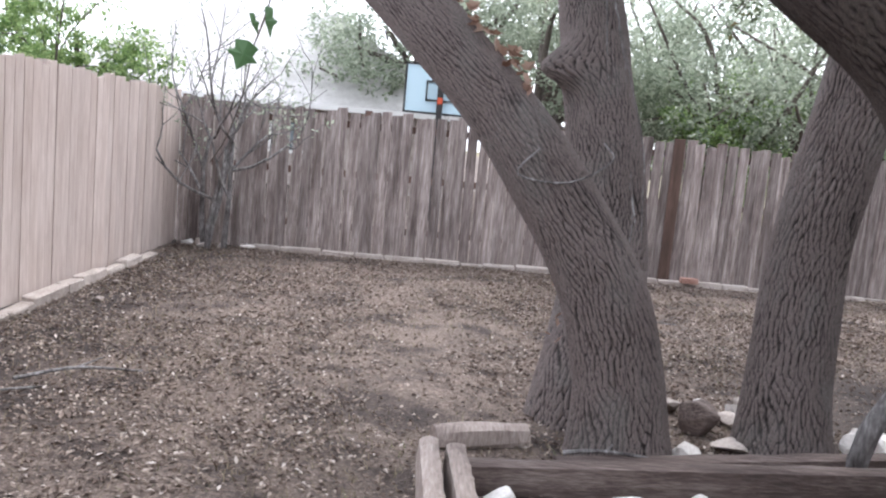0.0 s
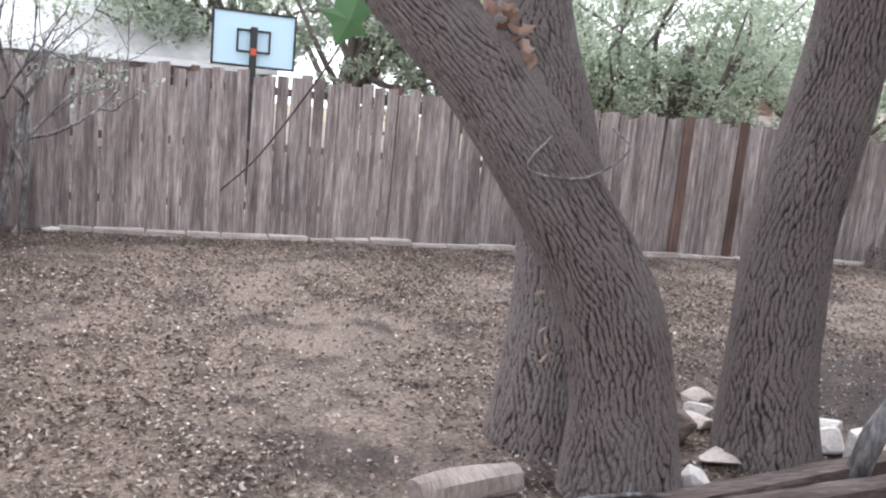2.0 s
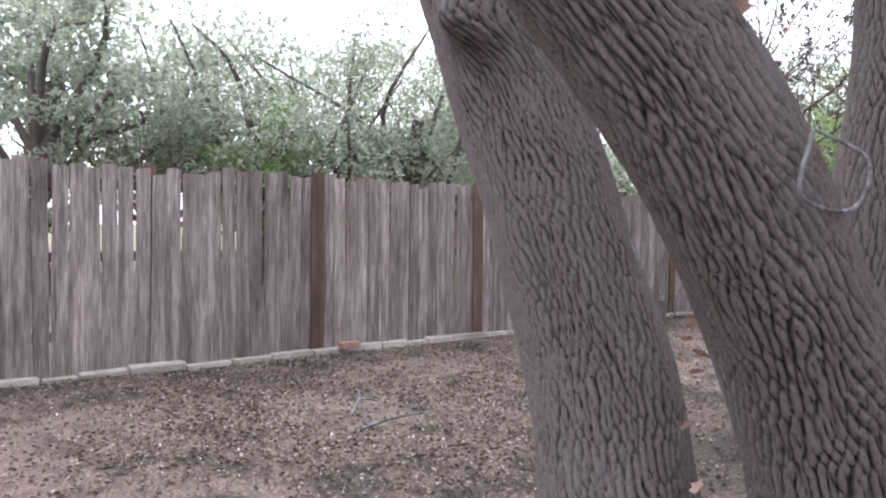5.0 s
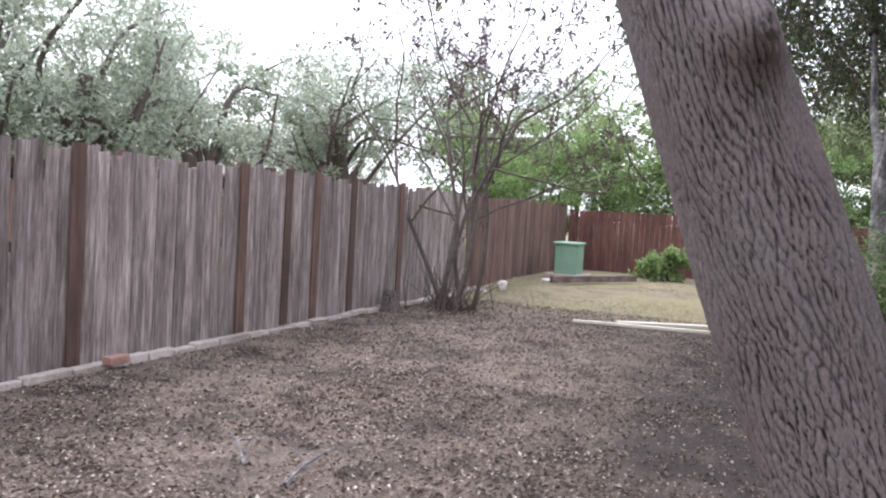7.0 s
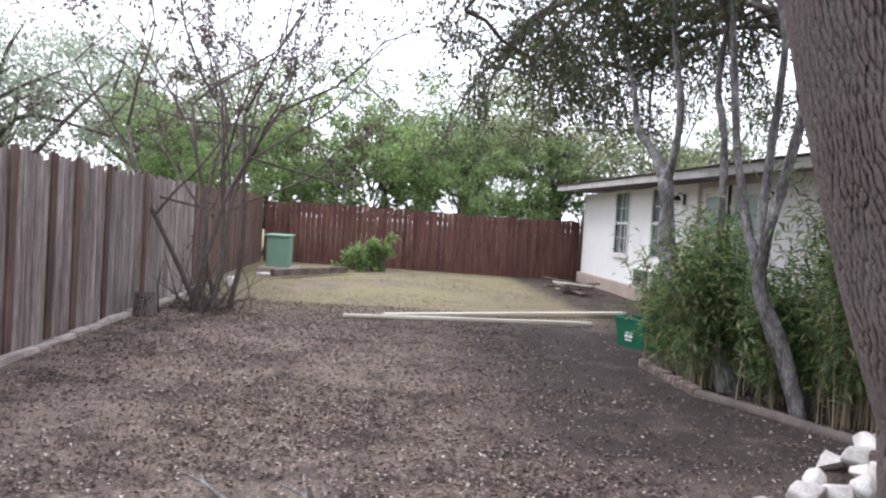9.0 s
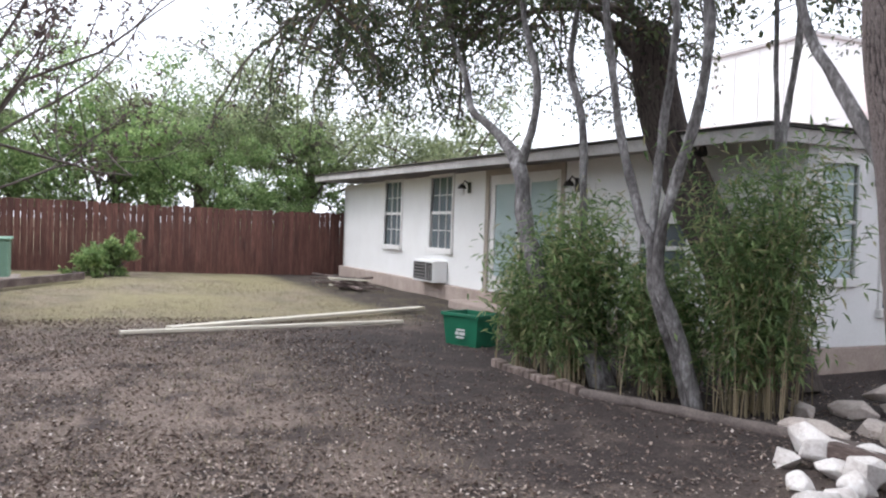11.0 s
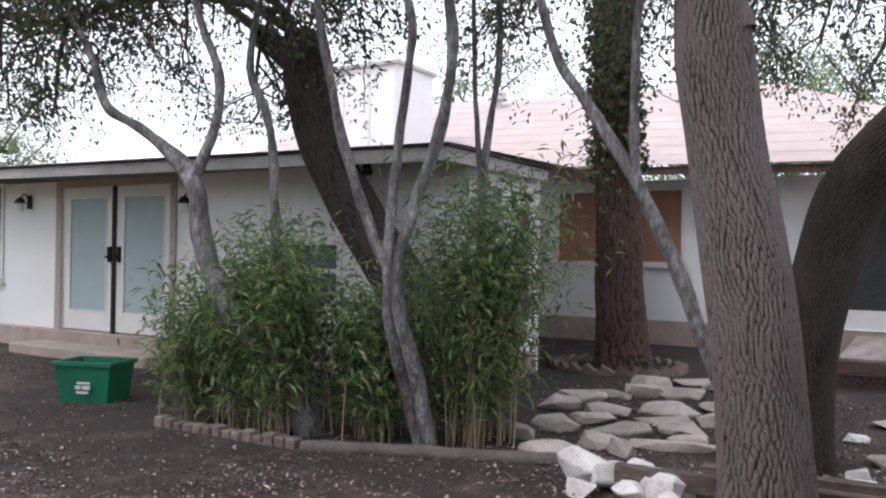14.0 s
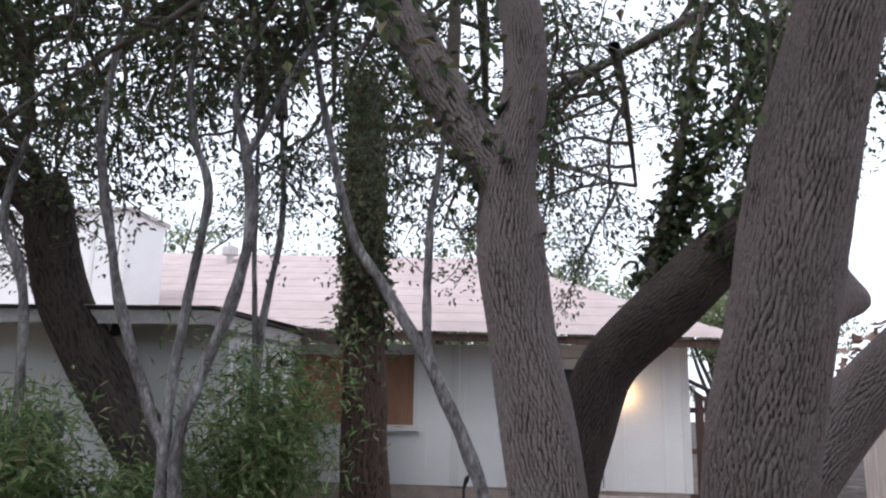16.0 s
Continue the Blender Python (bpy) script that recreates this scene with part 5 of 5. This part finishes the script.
# ---- things in the yard ----
def yard_things():
    # recycling bin
    t = thing("recycling_bin", (9.93, 2.79, 0), "open green plastic recycling bin on the soil", "bin")
    z0 = g(9.93, 2.79)
    m = Matrix.Translation((9.93, 2.79, z0)) @ Matrix.Rotation(radians(20), 4, 'Z')
    bm = bmesh.new()
    w, d, h, k = 0.57, 0.42, 0.38, 0.86
    o = [bm.verts.new(m @ Vector((sx * w / 2 * s, sy * d / 2 * s, z))) for z, s in ((0, k), (h, 1)) for sx, sy in ((-1, -1), (1, -1), (1, 1), (-1, 1))]
    i_ = [bm.verts.new(m @ Vector((sx * (w / 2 * s - 0.012), sy * (d / 2 * s - 0.012), z))) for z, s in ((0.02, k), (h, 1)) for sx, sy in ((-1, -1), (1, -1), (1, 1), (-1, 1))]
    for q in range(4):
        n = (q + 1) % 4
        bm.faces.new((o[q], o[n], o[4 + n], o[4 + q]))
        bm.faces.new((i_[n], i_[q], i_[4 + q], i_[4 + n]))
        bm.faces.new((o[4 + q], o[4 + n], i_[4 + n], i_[4 + q]))
    bm.faces.new(o[:4][::-1])
    bm.faces.new(i_[:4])
    part("tub", bm, M_green, t)
    bm = bmesh.new()
    for a, b in (((-w / 2 - 0.02, -d / 2 - 0.02), (w / 2 + 0.02, -d / 2)), ((-w / 2 - 0.02, d / 2), (w / 2 + 0.02, d / 2 + 0.02)), ((-w / 2 - 0.02, -d / 2), (-w / 2, d / 2)), ((w / 2, -d / 2), (w / 2 + 0.02, d / 2))):
        box(bm, (*a, h - 0.04), (*b, h + 0.002), m, 0.004)
    part("rim", bm, M_green, t)
    for n, (a, b) in enumerate((((-0.09, 0.18), (0.04, 0.2)), ((-0.09, 0.13), (-0.01, 0.165)), ((0.01, 0.13), (0.06, 0.165)), ((-0.07, 0.09), (0.05, 0.11)))):
        mm = m @ Matrix.Translation((0, d / 2 * 0.93, 0)) @ Matrix.Rotation(-0.075, 4, 'X')
        part("label_mark", box(bmesh.new(), (a[0], 0.0, a[1]), (b[0], 0.012, b[1]), mm), M_white, t, "worn white printed mark")
    # utility box
    u = thing("utility_box", (19.0, 8.5, 0.06), "faded green metal utility box by the fence", "utility box")
    part("cabinet", boxes(((18.6, 8.22, 0.1), (19.4, 8.74, 0.86)), bevel=0.02), M_util, u)
    part("lid", boxes(((18.56, 8.18, 0.862), (19.44, 8.78, 0.92)), bevel=0.02), M_util, u)
    part("pad", boxes(((18.4, 8.05, 0.0), (19.6, 8.9, 0.17)), bevel=0.01), M_slab, u)
    # planks
    def plank(a, b, w, label):
        a, b = Vector(a), Vector(b)
        q = thing("plank", a, label, "plank")
        L = (b - a).length
        m = Matrix.Translation(a) @ (b - a).to_track_quat('X', 'Z').to_matrix().to_4x4()
        part("board", box(bmesh.new(), (0, -w / 2, 0), (L, w / 2, 0.038), m, 0.004), M_plank, q)
    plank((11.62, 6.05, 0.03), (13.4, 1.95, 0.05), 0.14, "long pale new board lying on the lawn")
    plank((11.3, 6.62, 0.03), (11.75, 2.95, 0.04), 0.09, "narrow pale new board lying on the lawn")
    # woodpile
    r = random.Random(12)
    pile = [(18.2 + r.uniform(-0.9, 0.9), 1.75 + r.uniform(-0.25, 0.25), 0.0 + 0.012 * i, r.uniform(0, 3.1), r.uniform(0.5, 1.2)) for i in range(16)]
    for i, (x, y, z, a, L) in enumerate(pile):
        q = thing("scrap_board", (x, y, z), "short grey scrap board in a heap by the wall" if i % 5 else "pale scrap board on a heap by the wall", "board", "scrap heap")
        m = Matrix.Translation((x, y, z + 0.05)) @ Matrix.Rotation(a, 4, 'Z') @ Matrix.Rotation(r.uniform(-0.12, 0.12), 4, 'Y')
        part("board", box(bmesh.new(), (-L / 2, -0.05, 0), (L / 2, 0.05, 0.035), m, 0.003), M_timber if i % 5 else M_plank, q)
    # stump by the fence
    s = thing("tree_stump", (10.55, 9.1, 0), "short grey sawn stump at the fence foot", "stump")
    bark_trunk("trunk", [[(10.55, 9.12, -0.05, 0.16), (10.55, 9.12, 0.15, 0.13), (10.57, 9.12, 0.3, 0.125)]], 60, M_bark, s, 0.012)
    # raised bed border
    b = thing("bed_border", (19, 7, 0.2), "dark timber border of the far bed", "timber")
    part("beam", box(bmesh.new(), (16.6, 8.15, 0.1), (19.3, 8.27, 0.24), Matrix.Translation((0, 0, 0)) @ Matrix.Translation((18, 7.6, 0)) @ Matrix.Rotation(-0.55, 4, 'Z') @ Matrix.Translation((-18, -8.2, 0)), 0.01), M_timber, b)
    # fallen sticks
    for i, pts in enumerate(([(-0.4, 3.4, 0.03), (-0.15, 3.62, 0.05), (0.2, 3.72, 0.03)], [(3.75, 6.75, 0.03), (3.95, 6.95, 0.08), (4.15, 7.0, 0.04)], [(3.6, 6.4, 0.03), (3.9, 6.45, 0.05), (4.3, 6.5, 0.03)], [(-0.9, 3.0, 0.03), (-0.5, 3.1, 0.04), (-0.2, 3.3, 0.03)], [(2.55, 2.75, 0.1), (2.75, 2.7, 0.14), (3.1, 2.72, 0.1)])):
        verts, faces = [], []
        tube_data(spline([(*p, 0.012 - 0.003 * k) for k, p in enumerate(pts)], 10), 6, verts, faces)
        verts2 = Vector(pts[1])
        tube_data(spline([(*verts2, 0.007), (*(verts2 + Vector((0.1, 0.16, 0.03))), 0.004)], 4), 5, verts, faces)
        tagged(sheet("fallen_stick", verts, faces, M_smooth), "thin bare stick fallen on the leaves", "stick", "fallen sticks")


yard_things()


def broad_leaf(verts, faces, at, way, size):
    """A lobed leaf: five points round a rib, slightly cupped."""
    way = way.normalized()
    side = way.cross(Vector((0.3, 0.2, 1))).normalized()
    up = side.cross(way).normalized()
    n = len(verts)
    outline = ((0, 0), (0.38, 0.12), (0.3, 0.4), (0.52, 0.55), (0.24, 0.66), (0, 1.0), (-0.24, 0.66), (-0.52, 0.55), (-0.3, 0.4), (-0.38, 0.12))
    verts.append(at + way * size * 0.45 - up * size * 0.08)
    verts.extend(at + (side * a + way * b + up * 0.25 * abs(a)) * size for a, b in outline)
    faces.extend((n, n + 1 + k, n + 1 + (k + 1) % 10) for k in range(10))


def hanging_vine():
    t = thing("vine", (1.9, 2.9, 2.2), "thin vine with dead leaves on the leaning oak", "vine")
    r = random.Random(4)

    def strand(name, pts, rad, mat):
        wv, wf = [], []
        tube_data(spline([(*p, rad) for p in pts], 16), 6, wv, wf)
        sheet(name, wv, wf, mat, t, smooth=True)
    strand("loop_stem", [(2.3, 2.86, 1.55), (2.2, 2.83, 1.42), (2.45, 2.84, 1.4), (2.66, 2.9, 1.52), (2.64, 3.02, 1.6)], 0.005, M_smooth)
    for k in range(3):
        hug = []
        for n, (x, y, z, rad) in enumerate(((2.93, 3.94, 0.9, 0.262), (2.93, 4.08, 1.25, 0.258), (2.91, 4.21, 1.6, 0.252), (2.85, 4.37, 2.0, 0.24), (2.77, 4.57, 2.55, 0.222))):
            a = 0.25 + 0.3 * k + 0.18 * math.sin(1.7 * n + 2 * k)
            hug.append((x + rad * math.sin(a), y - rad * math.cos(a), z))
        strand("climbing_stem", hug, 0.006, M_smooth)
    lv, lf = [], []
    line = spline([(2.45, 3.04, 1.3, 0.2), (2.11, 3.12, 1.73, 0.185), (1.68, 3.3, 2.17, 0.17), (1.2, 3.6, 2.6, 0.16)], 30)
    out = Vector((0.5, -0.45, 0.74)).normalized()
    for k in range(60):
        p = line[int(len(line) * min(0.99, 0.3 + 0.5 * r.random() ** 0.8))]
        o = (out + any_way(r) * 0.28).normalized()
        broad_leaf(lv, lf, Vector(p[:3]) + o * (p[3] + 0.03), any_way(r) - Vector((0, 0.2, 0.5)), r.uniform(0.05, 0.09))
    for k in range(14):
        broad_leaf(lv, lf, Vector((2.56 - 0.05 * r.random(), 3.24 + r.uniform(-0.06, 0.06), r.uniform(0.5, 1.35))), any_way(r), r.uniform(0.03, 0.06))
    tagged(sheet("dead_foliage", lv, lf, M_rustleaf, t, "curled rust-brown dead leaves"), kind="stuff")
    v = thing("hanging_vine", (1.15, 1.35, 2.2), "thin hanging vine stem with a few young green leaves", "vine")
    wv, wf, lv, lf = [], [], [], []
    tube_data(spline([(1.400, 1.9, 2.565, 0.003), (1.320, 1.4, 2.065, 0.003), (1.270, 1.33, 1.825, 0.003), (1.240, 1.35, 1.745, 0.002), (1.220, 1.4, 1.691, 0.002), (1.182, 1.5, 1.603, 0.002), (1.110, 1.62, 1.474, 0.0022), (1.046, 1.7, 1.395, 0.0018)], 40), 5, wv, wf)
    sheet("stem", wv, wf, M_twig, v, smooth=True)
    for p, s in (((1.27, 1.33, 1.86), 0.09), ((1.23, 1.33, 1.76), 0.09), ((1.22, 1.36, 1.84), 0.07), ((1.29, 1.36, 1.94), 0.07)):
        lv, lf = [], []
        broad_leaf(lv, lf, Vector(p), Vector((r.uniform(-0.5, 0.5), 0.1, -1)), s)
        sheet("leaf", lv, lf, M_vine, v)


hanging_vine()


def bare_shrubs():
    def shrub(at, seed, n, height, fan, label, mat, leaves, size, lift=0.6):
        t = thing("shrub", at, label, "shrub")
        wv, wf, lv, lf = [], [], [], []
        r = random.Random(seed)
        opts = dict(wander=0.22, lift=lift, leafy=0, leaves=leaves, spread=0.06, size=size, forks=3, fan=0.8, wide=0.5)
        for _ in range(n):
            d = Vector((r.gauss(0, fan), r.gauss(0, fan), 1))
            grow(wv, wf, lv, lf, Vector(at) + Vector((r.gauss(0, 0.12), r.gauss(0, 0.1), g(at[0], at[1]) - 0.03)), d, 0.04, height * r.uniform(0.36, 0.46), 3, r, opts)
        tagged(sheet("stem_growth", wv, wf, M_smooth if mat is M_grey else M_twig, t, smooth=True), kind="stuff")
        tagged(sheet("foliage", lv, lf, mat, t), kind="stuff")
    shrub((11.45, 8.5, 0), 3, 7, 7.2, 0.36, "bare multi-stemmed shrub with reddish buds by the fence", M_bud, 6, 0.085)
    shrub((-0.85, 9.1, 0), 5, 4, 3.0, 0.08, "thin bare young tree in the fence corner", M_grey, 2, 0.06, 1.3)
    shrub((20.6, 6.4, 0), 8, 6, 1.0, 0.75, "small bright green fern-like shrub", M_bright, 6, 0.12, 0.0)
    t = thing("shrub_litter", (11.45, 8.5, 0), "tangle of dry weeds under the shrub", "weeds", kind="stuff")
    wv, wf = [], []
    r = random.Random(6)
    for _ in range(60):
        p = Vector((11.45 + r.gauss(0, 0.35), 8.6 + r.gauss(0, 0.25), 0.0))
        d = any_way(r)
        d.z = abs(d.z) + 0.5
        tube_data([(*p, 0.008), (*(p + d * 0.3), 0.006), (*(p + d * 0.55 + any_way(r) * 0.12), 0.003)], 4, wv, wf)
    sheet("weed_stems", wv, wf, M_twig, t)


bare_shrubs()


# ---- leaf litter and dry grass ----
def litter():
    r = random.Random(20)
    lv, lf, gv, gf = [], [], [], []
    for i in range(190000):
        x = r.uniform(-1.2, 13.0) if i % 3 else r.uniform(-1.2, 7.0)
        y = r.uniform(-0.9, 9.2)
        if x > 6.8 and y < 0.7:
            continue
        n = noise.noise(Vector((x * 0.8, y * 0.8, 5)))
        wob = 0.6 * noise.noise(Vector((x * 1.7, y * 1.7, 9)))
        into = max(min(x - 4.6, 4.6 - y), min(x - 2.4, 2.3 - y)) + wob
        thin = 1.0 - 0.84 * min(1.0, max(0.0, (into + 0.5) / 1.3))
        if r.random() > thin * (0.75 + n):
            continue
        leaf(lv, lf, Vector((x, y, g(x, y) + r.uniform(0.004, 0.02))), Vector((r.uniform(-1, 1), r.uniform(-1, 1), r.uniform(-0.1, 0.35))), r.uniform(0.014, 0.042), 0.6, r.uniform(0.0, 0.3))
    for i in range(60000):
        x, y = r.uniform(-1.2, 20.0), r.uniform(1.0, 9.2)
        n = noise.noise(Vector((x * 0.6, y * 0.6, 1)))
        if (x > 4.6 and x < 12 and y < 5.0) or r.random() > 0.55 + n:
            continue
        z, a = g(x, y), r.uniform(0, 6.28)
        d = Vector((math.cos(a), math.sin(a), 0))
        h = r.uniform(0.02, 0.05)
        k = len(gv)
        gv.extend((Vector((x, y, z)) - d * 0.003, Vector((x, y, z)) + d * 0.003, Vector((x, y, z + h)) + Vector((d.y, -d.x, 0)) * h * r.uniform(0.2, 1.5)))
        gf.append((k, k + 1, k + 2))
    tagged(sheet("fallen_leaves", lv, lf, M_litter), "small dry oak leaves scattered over the yard", "leaves", kind="stuff")
    tagged(sheet("dry_grass", gv, gf, M_grass), "short straw-coloured dormant grass", "grass", kind="stuff")


litter()


# ---- beyond the fences ----
def far_tree(name, at, height, spread, seed, mat, label, count, size, low=0.25, trunk=0.2):
    t = thing(name, at, label, "tree")
    r = random.Random(seed)
    wv, wf, lv, lf = [], [], [], []
    base = Vector(at)
    clumps = []
    tube_data(spline([(*base, trunk), (*(base + Vector((r.gauss(0, 0.3), r.gauss(0, 0.3), height * 0.3))), trunk * 0.8), (*(base + Vector((r.gauss(0, 0.5), r.gauss(0, 0.5), height * 0.6))), trunk * 0.45)], 8), 8, wv, wf)
    sheet("trunk", wv, wf, M_twig, t, smooth=True)
    wv, wf = [], []
    for i in range(16):
        a, u = r.uniform(0, 6.28), r.uniform(0.3, 1.0)
        end = base + Vector((math.cos(a) * spread * u, math.sin(a) * spread * u, height * (low + (1 - low) * r.uniform(0.15, 0.95) * (1.15 - 0.35 * u))))
        s = base + Vector((0, 0, height * r.uniform(0.15, 0.4)))
        mid = (s + end) / 2 + any_way(r) * spread * 0.25 + Vector((0, 0, height * 0.04))
        tube_data(spline([(*s, trunk * 0.3), (*mid, trunk * 0.2), (*end, trunk * 0.08)], 8), 6, wv, wf)
        for c, k in ((end, 1.0), ((mid + end) / 2, 0.8), (mid, 0.6)):
            for _ in range(3):
                clumps.append((c + any_way(r) * spread * 0.22, spread * r.uniform(0.12, 0.24) * k))
    for _ in range(count):
        c, rad = r.choice(clumps)
        d = any_way(r)
        p = c + Vector((d.x, d.y, d.z * 0.6)) * rad * r.uniform(0.3, 1.0) ** 0.5
        leaf(lv, lf, p, any_way(r) + d * 0.5, size * r.uniform(0.6, 1.3), 0.65)
    tagged(sheet("branch_work", wv, wf, M_twig, t, smooth=True), kind="stuff")
    tagged(sheet("crown", lv, lf, mat, t), kind="stuff")
    return t


def beyond():
    a = far_tree("live_oak", (4.3, 18.0, 0), 6.6, 3.6, 51, M_grey, "grey-green live oak behind the fence", 12500, 0.13, 0.3, 0.3)
    b = far_tree("live_oak", (11.5, 16.5, 0), 6.0, 3.4, 52, M_grey, "spreading grey-green live oak behind the fence", 12500, 0.12, 0.26, 0.28)
    for p, rz, s in (((17.0, 17.5, 0), 1.0, 0.95), ((23.0, 17.0, 0), 2.4, 1.0), ((2.2, 24.0, 0), 4.0, 1.3), ((30, 14, 0), 0.6, 1.2)):
        copy_thing(a, Matrix.Translation(p) @ Matrix.Rotation(rz, 4, 'Z') @ Matrix.Scale(s, 4))
    for p, rz, s in (((8.0, 22.0, 0), 1.5, 1.1), ((9.0, 18.0, 0), 3.7, 1.0), ((20.0, 24.0, 0), 3.0, 1.25), ((14.0, 25.0, 0), 5.0, 1.2), ((27.0, 20.0, 0), 2.0, 1.15)):
        copy_thing(b, Matrix.Translation(p) @ Matrix.Rotation(rz, 4, 'Z') @ Matrix.Scale(s, 4))
    c = far_tree("elm_tree", (25.0, 6.5, 0), 6.2, 2.6, 53, M_bright, "bright green leafy tree beyond the far fence", 15000, 0.12, 0.2, 0.12)
    copy_thing(c, Matrix.Translation((24.6, 3.6, 0)) @ Matrix.Rotation(2, 4, 'Z') @ Matrix.Scale(0.72, 4))
    for p, rz, s in (((-5.5, 15.0, 0), 3.0, 0.8), ((8.2, 17.0, 0), 4.0, 0.62), ((25.5, 9.8, 0), 1.2, 0.8), ((25.2, 0.9, 0), 5.0, 0.7), ((23.5, 12.0, 0), 0.4, 0.75)):
        copy_thing(c, Matrix.Translation(p) @ Matrix.Rotation(rz, 4, 'Z') @ Matrix.Scale(s, 4))
    d = far_tree("oak_tree", (26.0, 0.5, 0), 7.5, 3.5, 54, M_olive, "olive green oak beyond the far fence", 14000, 0.12, 0.22, 0.2)
    for p, rz, s in (((29.0, 9.5, 0), 1.0, 1.0), ((24.5, -3.5, 0), 2.0, 0.9), ((31.0, 3.0, 0), 3.0, 1.15), ((16.0, -14.0, 0), 0.5, 1.1), ((8.0, -17.0, 0), 1.5, 1.15), ((3.5, -13.0, 0), 4.2, 0.95), ((12.0, -13.0, 0), 2.2, 0.95), ((27.5, 5.0, 0), 5.2, 0.95), ((27.0, 12.5, 0), 0.3, 0.9), ((0.0, -16.0, 0), 2.5, 1.1), ((-7.0, -9.0, 0), 3.5, 1.0), ((-8.0, 6.0, 0), 0.8, 0.9)):
        copy_thing(d, Matrix.Translation(p) @ Matrix.Rotation(rz, 4, 'Z') @ Matrix.Scale(s, 4))
    # neighbour's house
    h = thing("neighbour_house", (-2, 23, 0), "pale brick neighbour house with a light hip roof", "house")
    part("wall", boxes(((-9, 22.2, 0), (2.5, 30, 2.3))), M_flag, h)
    bm = bmesh.new()
    v = [bm.verts.new(p) for p in ((-9.6, 21.6, 2.3), (3.1, 21.6, 2.3), (3.1, 30.6, 2.3), (-9.6, 30.6, 2.3), (-5, 26, 5.4), (-1.4, 26, 5.4))]
    for f in ((0, 1, 5, 4), (1, 2, 5), (2, 3, 4, 5), (3, 0, 4), (3, 2, 1, 0)):
        bm.faces.new([v[i] for i in f])
    part("roof", bm, M_fascia, h, "pale grey shingle roof")
    part("fascia", boxes(((-9.6, 21.56, 2.18), (3.1, 21.6, 2.34))), M_trim, h)
    w = part("window", boxes(((-2.6, 22.17, 0.9), (-1.4, 22.2, 2.0))), M_trim, h)
    part("pane", boxes(((-2.5, 22.15, 1.0), (-1.5, 22.168, 1.9))), M_glass, w)
    k = thing("neighbour_house", (17, 22, 0), "tan brick house with a brick chimney behind the trees", "house")
    part("wall", boxes(((14.5, 21.0, 0), (27, 28, 2.2))), M_brick, k)
    bm = bmesh.new()
    v = [bm.verts.new(p) for p in ((14, 20.5, 2.2), (27.6, 20.5, 2.2), (27.6, 28.5, 2.2), (14, 28.5, 2.2), (17, 24.5, 3.6), (24, 24.5, 3.6))]
    for f in ((0, 1, 5, 4), (1, 2, 5), (2, 3, 4, 5), (3, 0, 4), (3, 2, 1, 0)):
        bm.faces.new([v[i] for i in f])
    part("roof", bm, M_roof, k)
    part("chimney", boxes(((17.6, 21.4, 2.2), (18.3, 22.1, 3.6)), bevel=0.02), M_brick, k, "red brick chimney")
    part("fascia", boxes(((14, 20.46, 2.1), (27.6, 20.5, 2.26))), M_trim, k)
    n = thing("neighbour_house", (-5, -9, 0), "pale siding house with a gable beyond the fence", "house")
    part("wall", boxes(((-8, -12, 0), (-2.6, -6.5, 2.6))), M_paint, n)
    bm = bmesh.new()
    v = [bm.verts.new(p) for p in ((-8.4, -6.1, 2.6), (-2.2, -6.1, 2.6), (-2.2, -12.4, 2.6), (-8.4, -12.4, 2.6), (-5.3, -6.1, 4.4), (-5.3, -12.4, 4.4))]
    for f in ((0, 1, 4), (2, 3, 5), (1, 2, 5, 4), (3, 0, 4, 5), (3, 2, 1, 0)):
        bm.faces.new([v[i] for i in f])
    part("roof", bm, M_fascia, n)
    # basketball hoop
    t = thing("basketball_hoop", (2.0, 15.4, 0), "basketball hoop with clear backboard in a black frame", "basketball hoop")
    z0, z1, x0, x1, y = 2.14, 3.04, 1.33, 2.72, 15.2
    part("backboard", boxes(((x0, y, z0), (x1, y + 0.02, z1))), M_board, t)
    f = 0.04
    part("board_frame", boxes(((x0 - f, y - 0.02, z0 - f), (x0, y + 0.04, z1 + f)), ((x1, y - 0.02, z0 - f), (x1 + f, y + 0.04, z1 + f)), ((x0, y - 0.02, z0 - f), (x1, y + 0.04, z0)), ((x0, y - 0.02, z1), (x1, y + 0.04, z1 + f))), M_black, t)
    bm = boxes(((1.72, y - 0.03, 2.36), (1.75, y - 0.004, 2.76)), ((2.28, y - 0.03, 2.36), (2.31, y - 0.004, 2.76)), ((1.72, y - 0.03, 2.73), (2.31, y - 0.004, 2.76)), ((1.72, y - 0.03, 2.36), (2.31, y - 0.004, 2.39)))
    part("bracing", bm, M_black, t)
    part("pole", boxes(((1.95, y - 0.16, 0), (2.07, y - 0.04, 2.8)), bevel=0.01), M_black, t)
    part("logo_mark", boxes(((1.96, y - 0.17, 2.31), (2.06, y - 0.162, 2.43))), M_orange, t)
    verts, faces = [], []
    ring = [(2.01 + 0.23 * math.cos(a), y + 0.35 + 0.23 * math.sin(a), 2.26, 0.012) for a in [2 * math.pi * i / 20 for i in range(21)]]
    tube_data(ring, 6, verts, faces)
    sheet("rim", verts, faces, M_orange, t)
    verts, faces = [], []
    for i in range(12):
        a = 2 * math.pi * i / 12
        tube_data([(2.01 + 0.23 * math.cos(a), y + 0.35 + 0.23 * math.sin(a), 2.25, 0.006), (2.01 + 0.14 * math.cos(a + 0.4), y + 0.35 + 0.14 * math.sin(a + 0.4), 1.88, 0.006)], 4, verts, faces)
    sheet("net", verts, faces, M_white, t)


beyond()
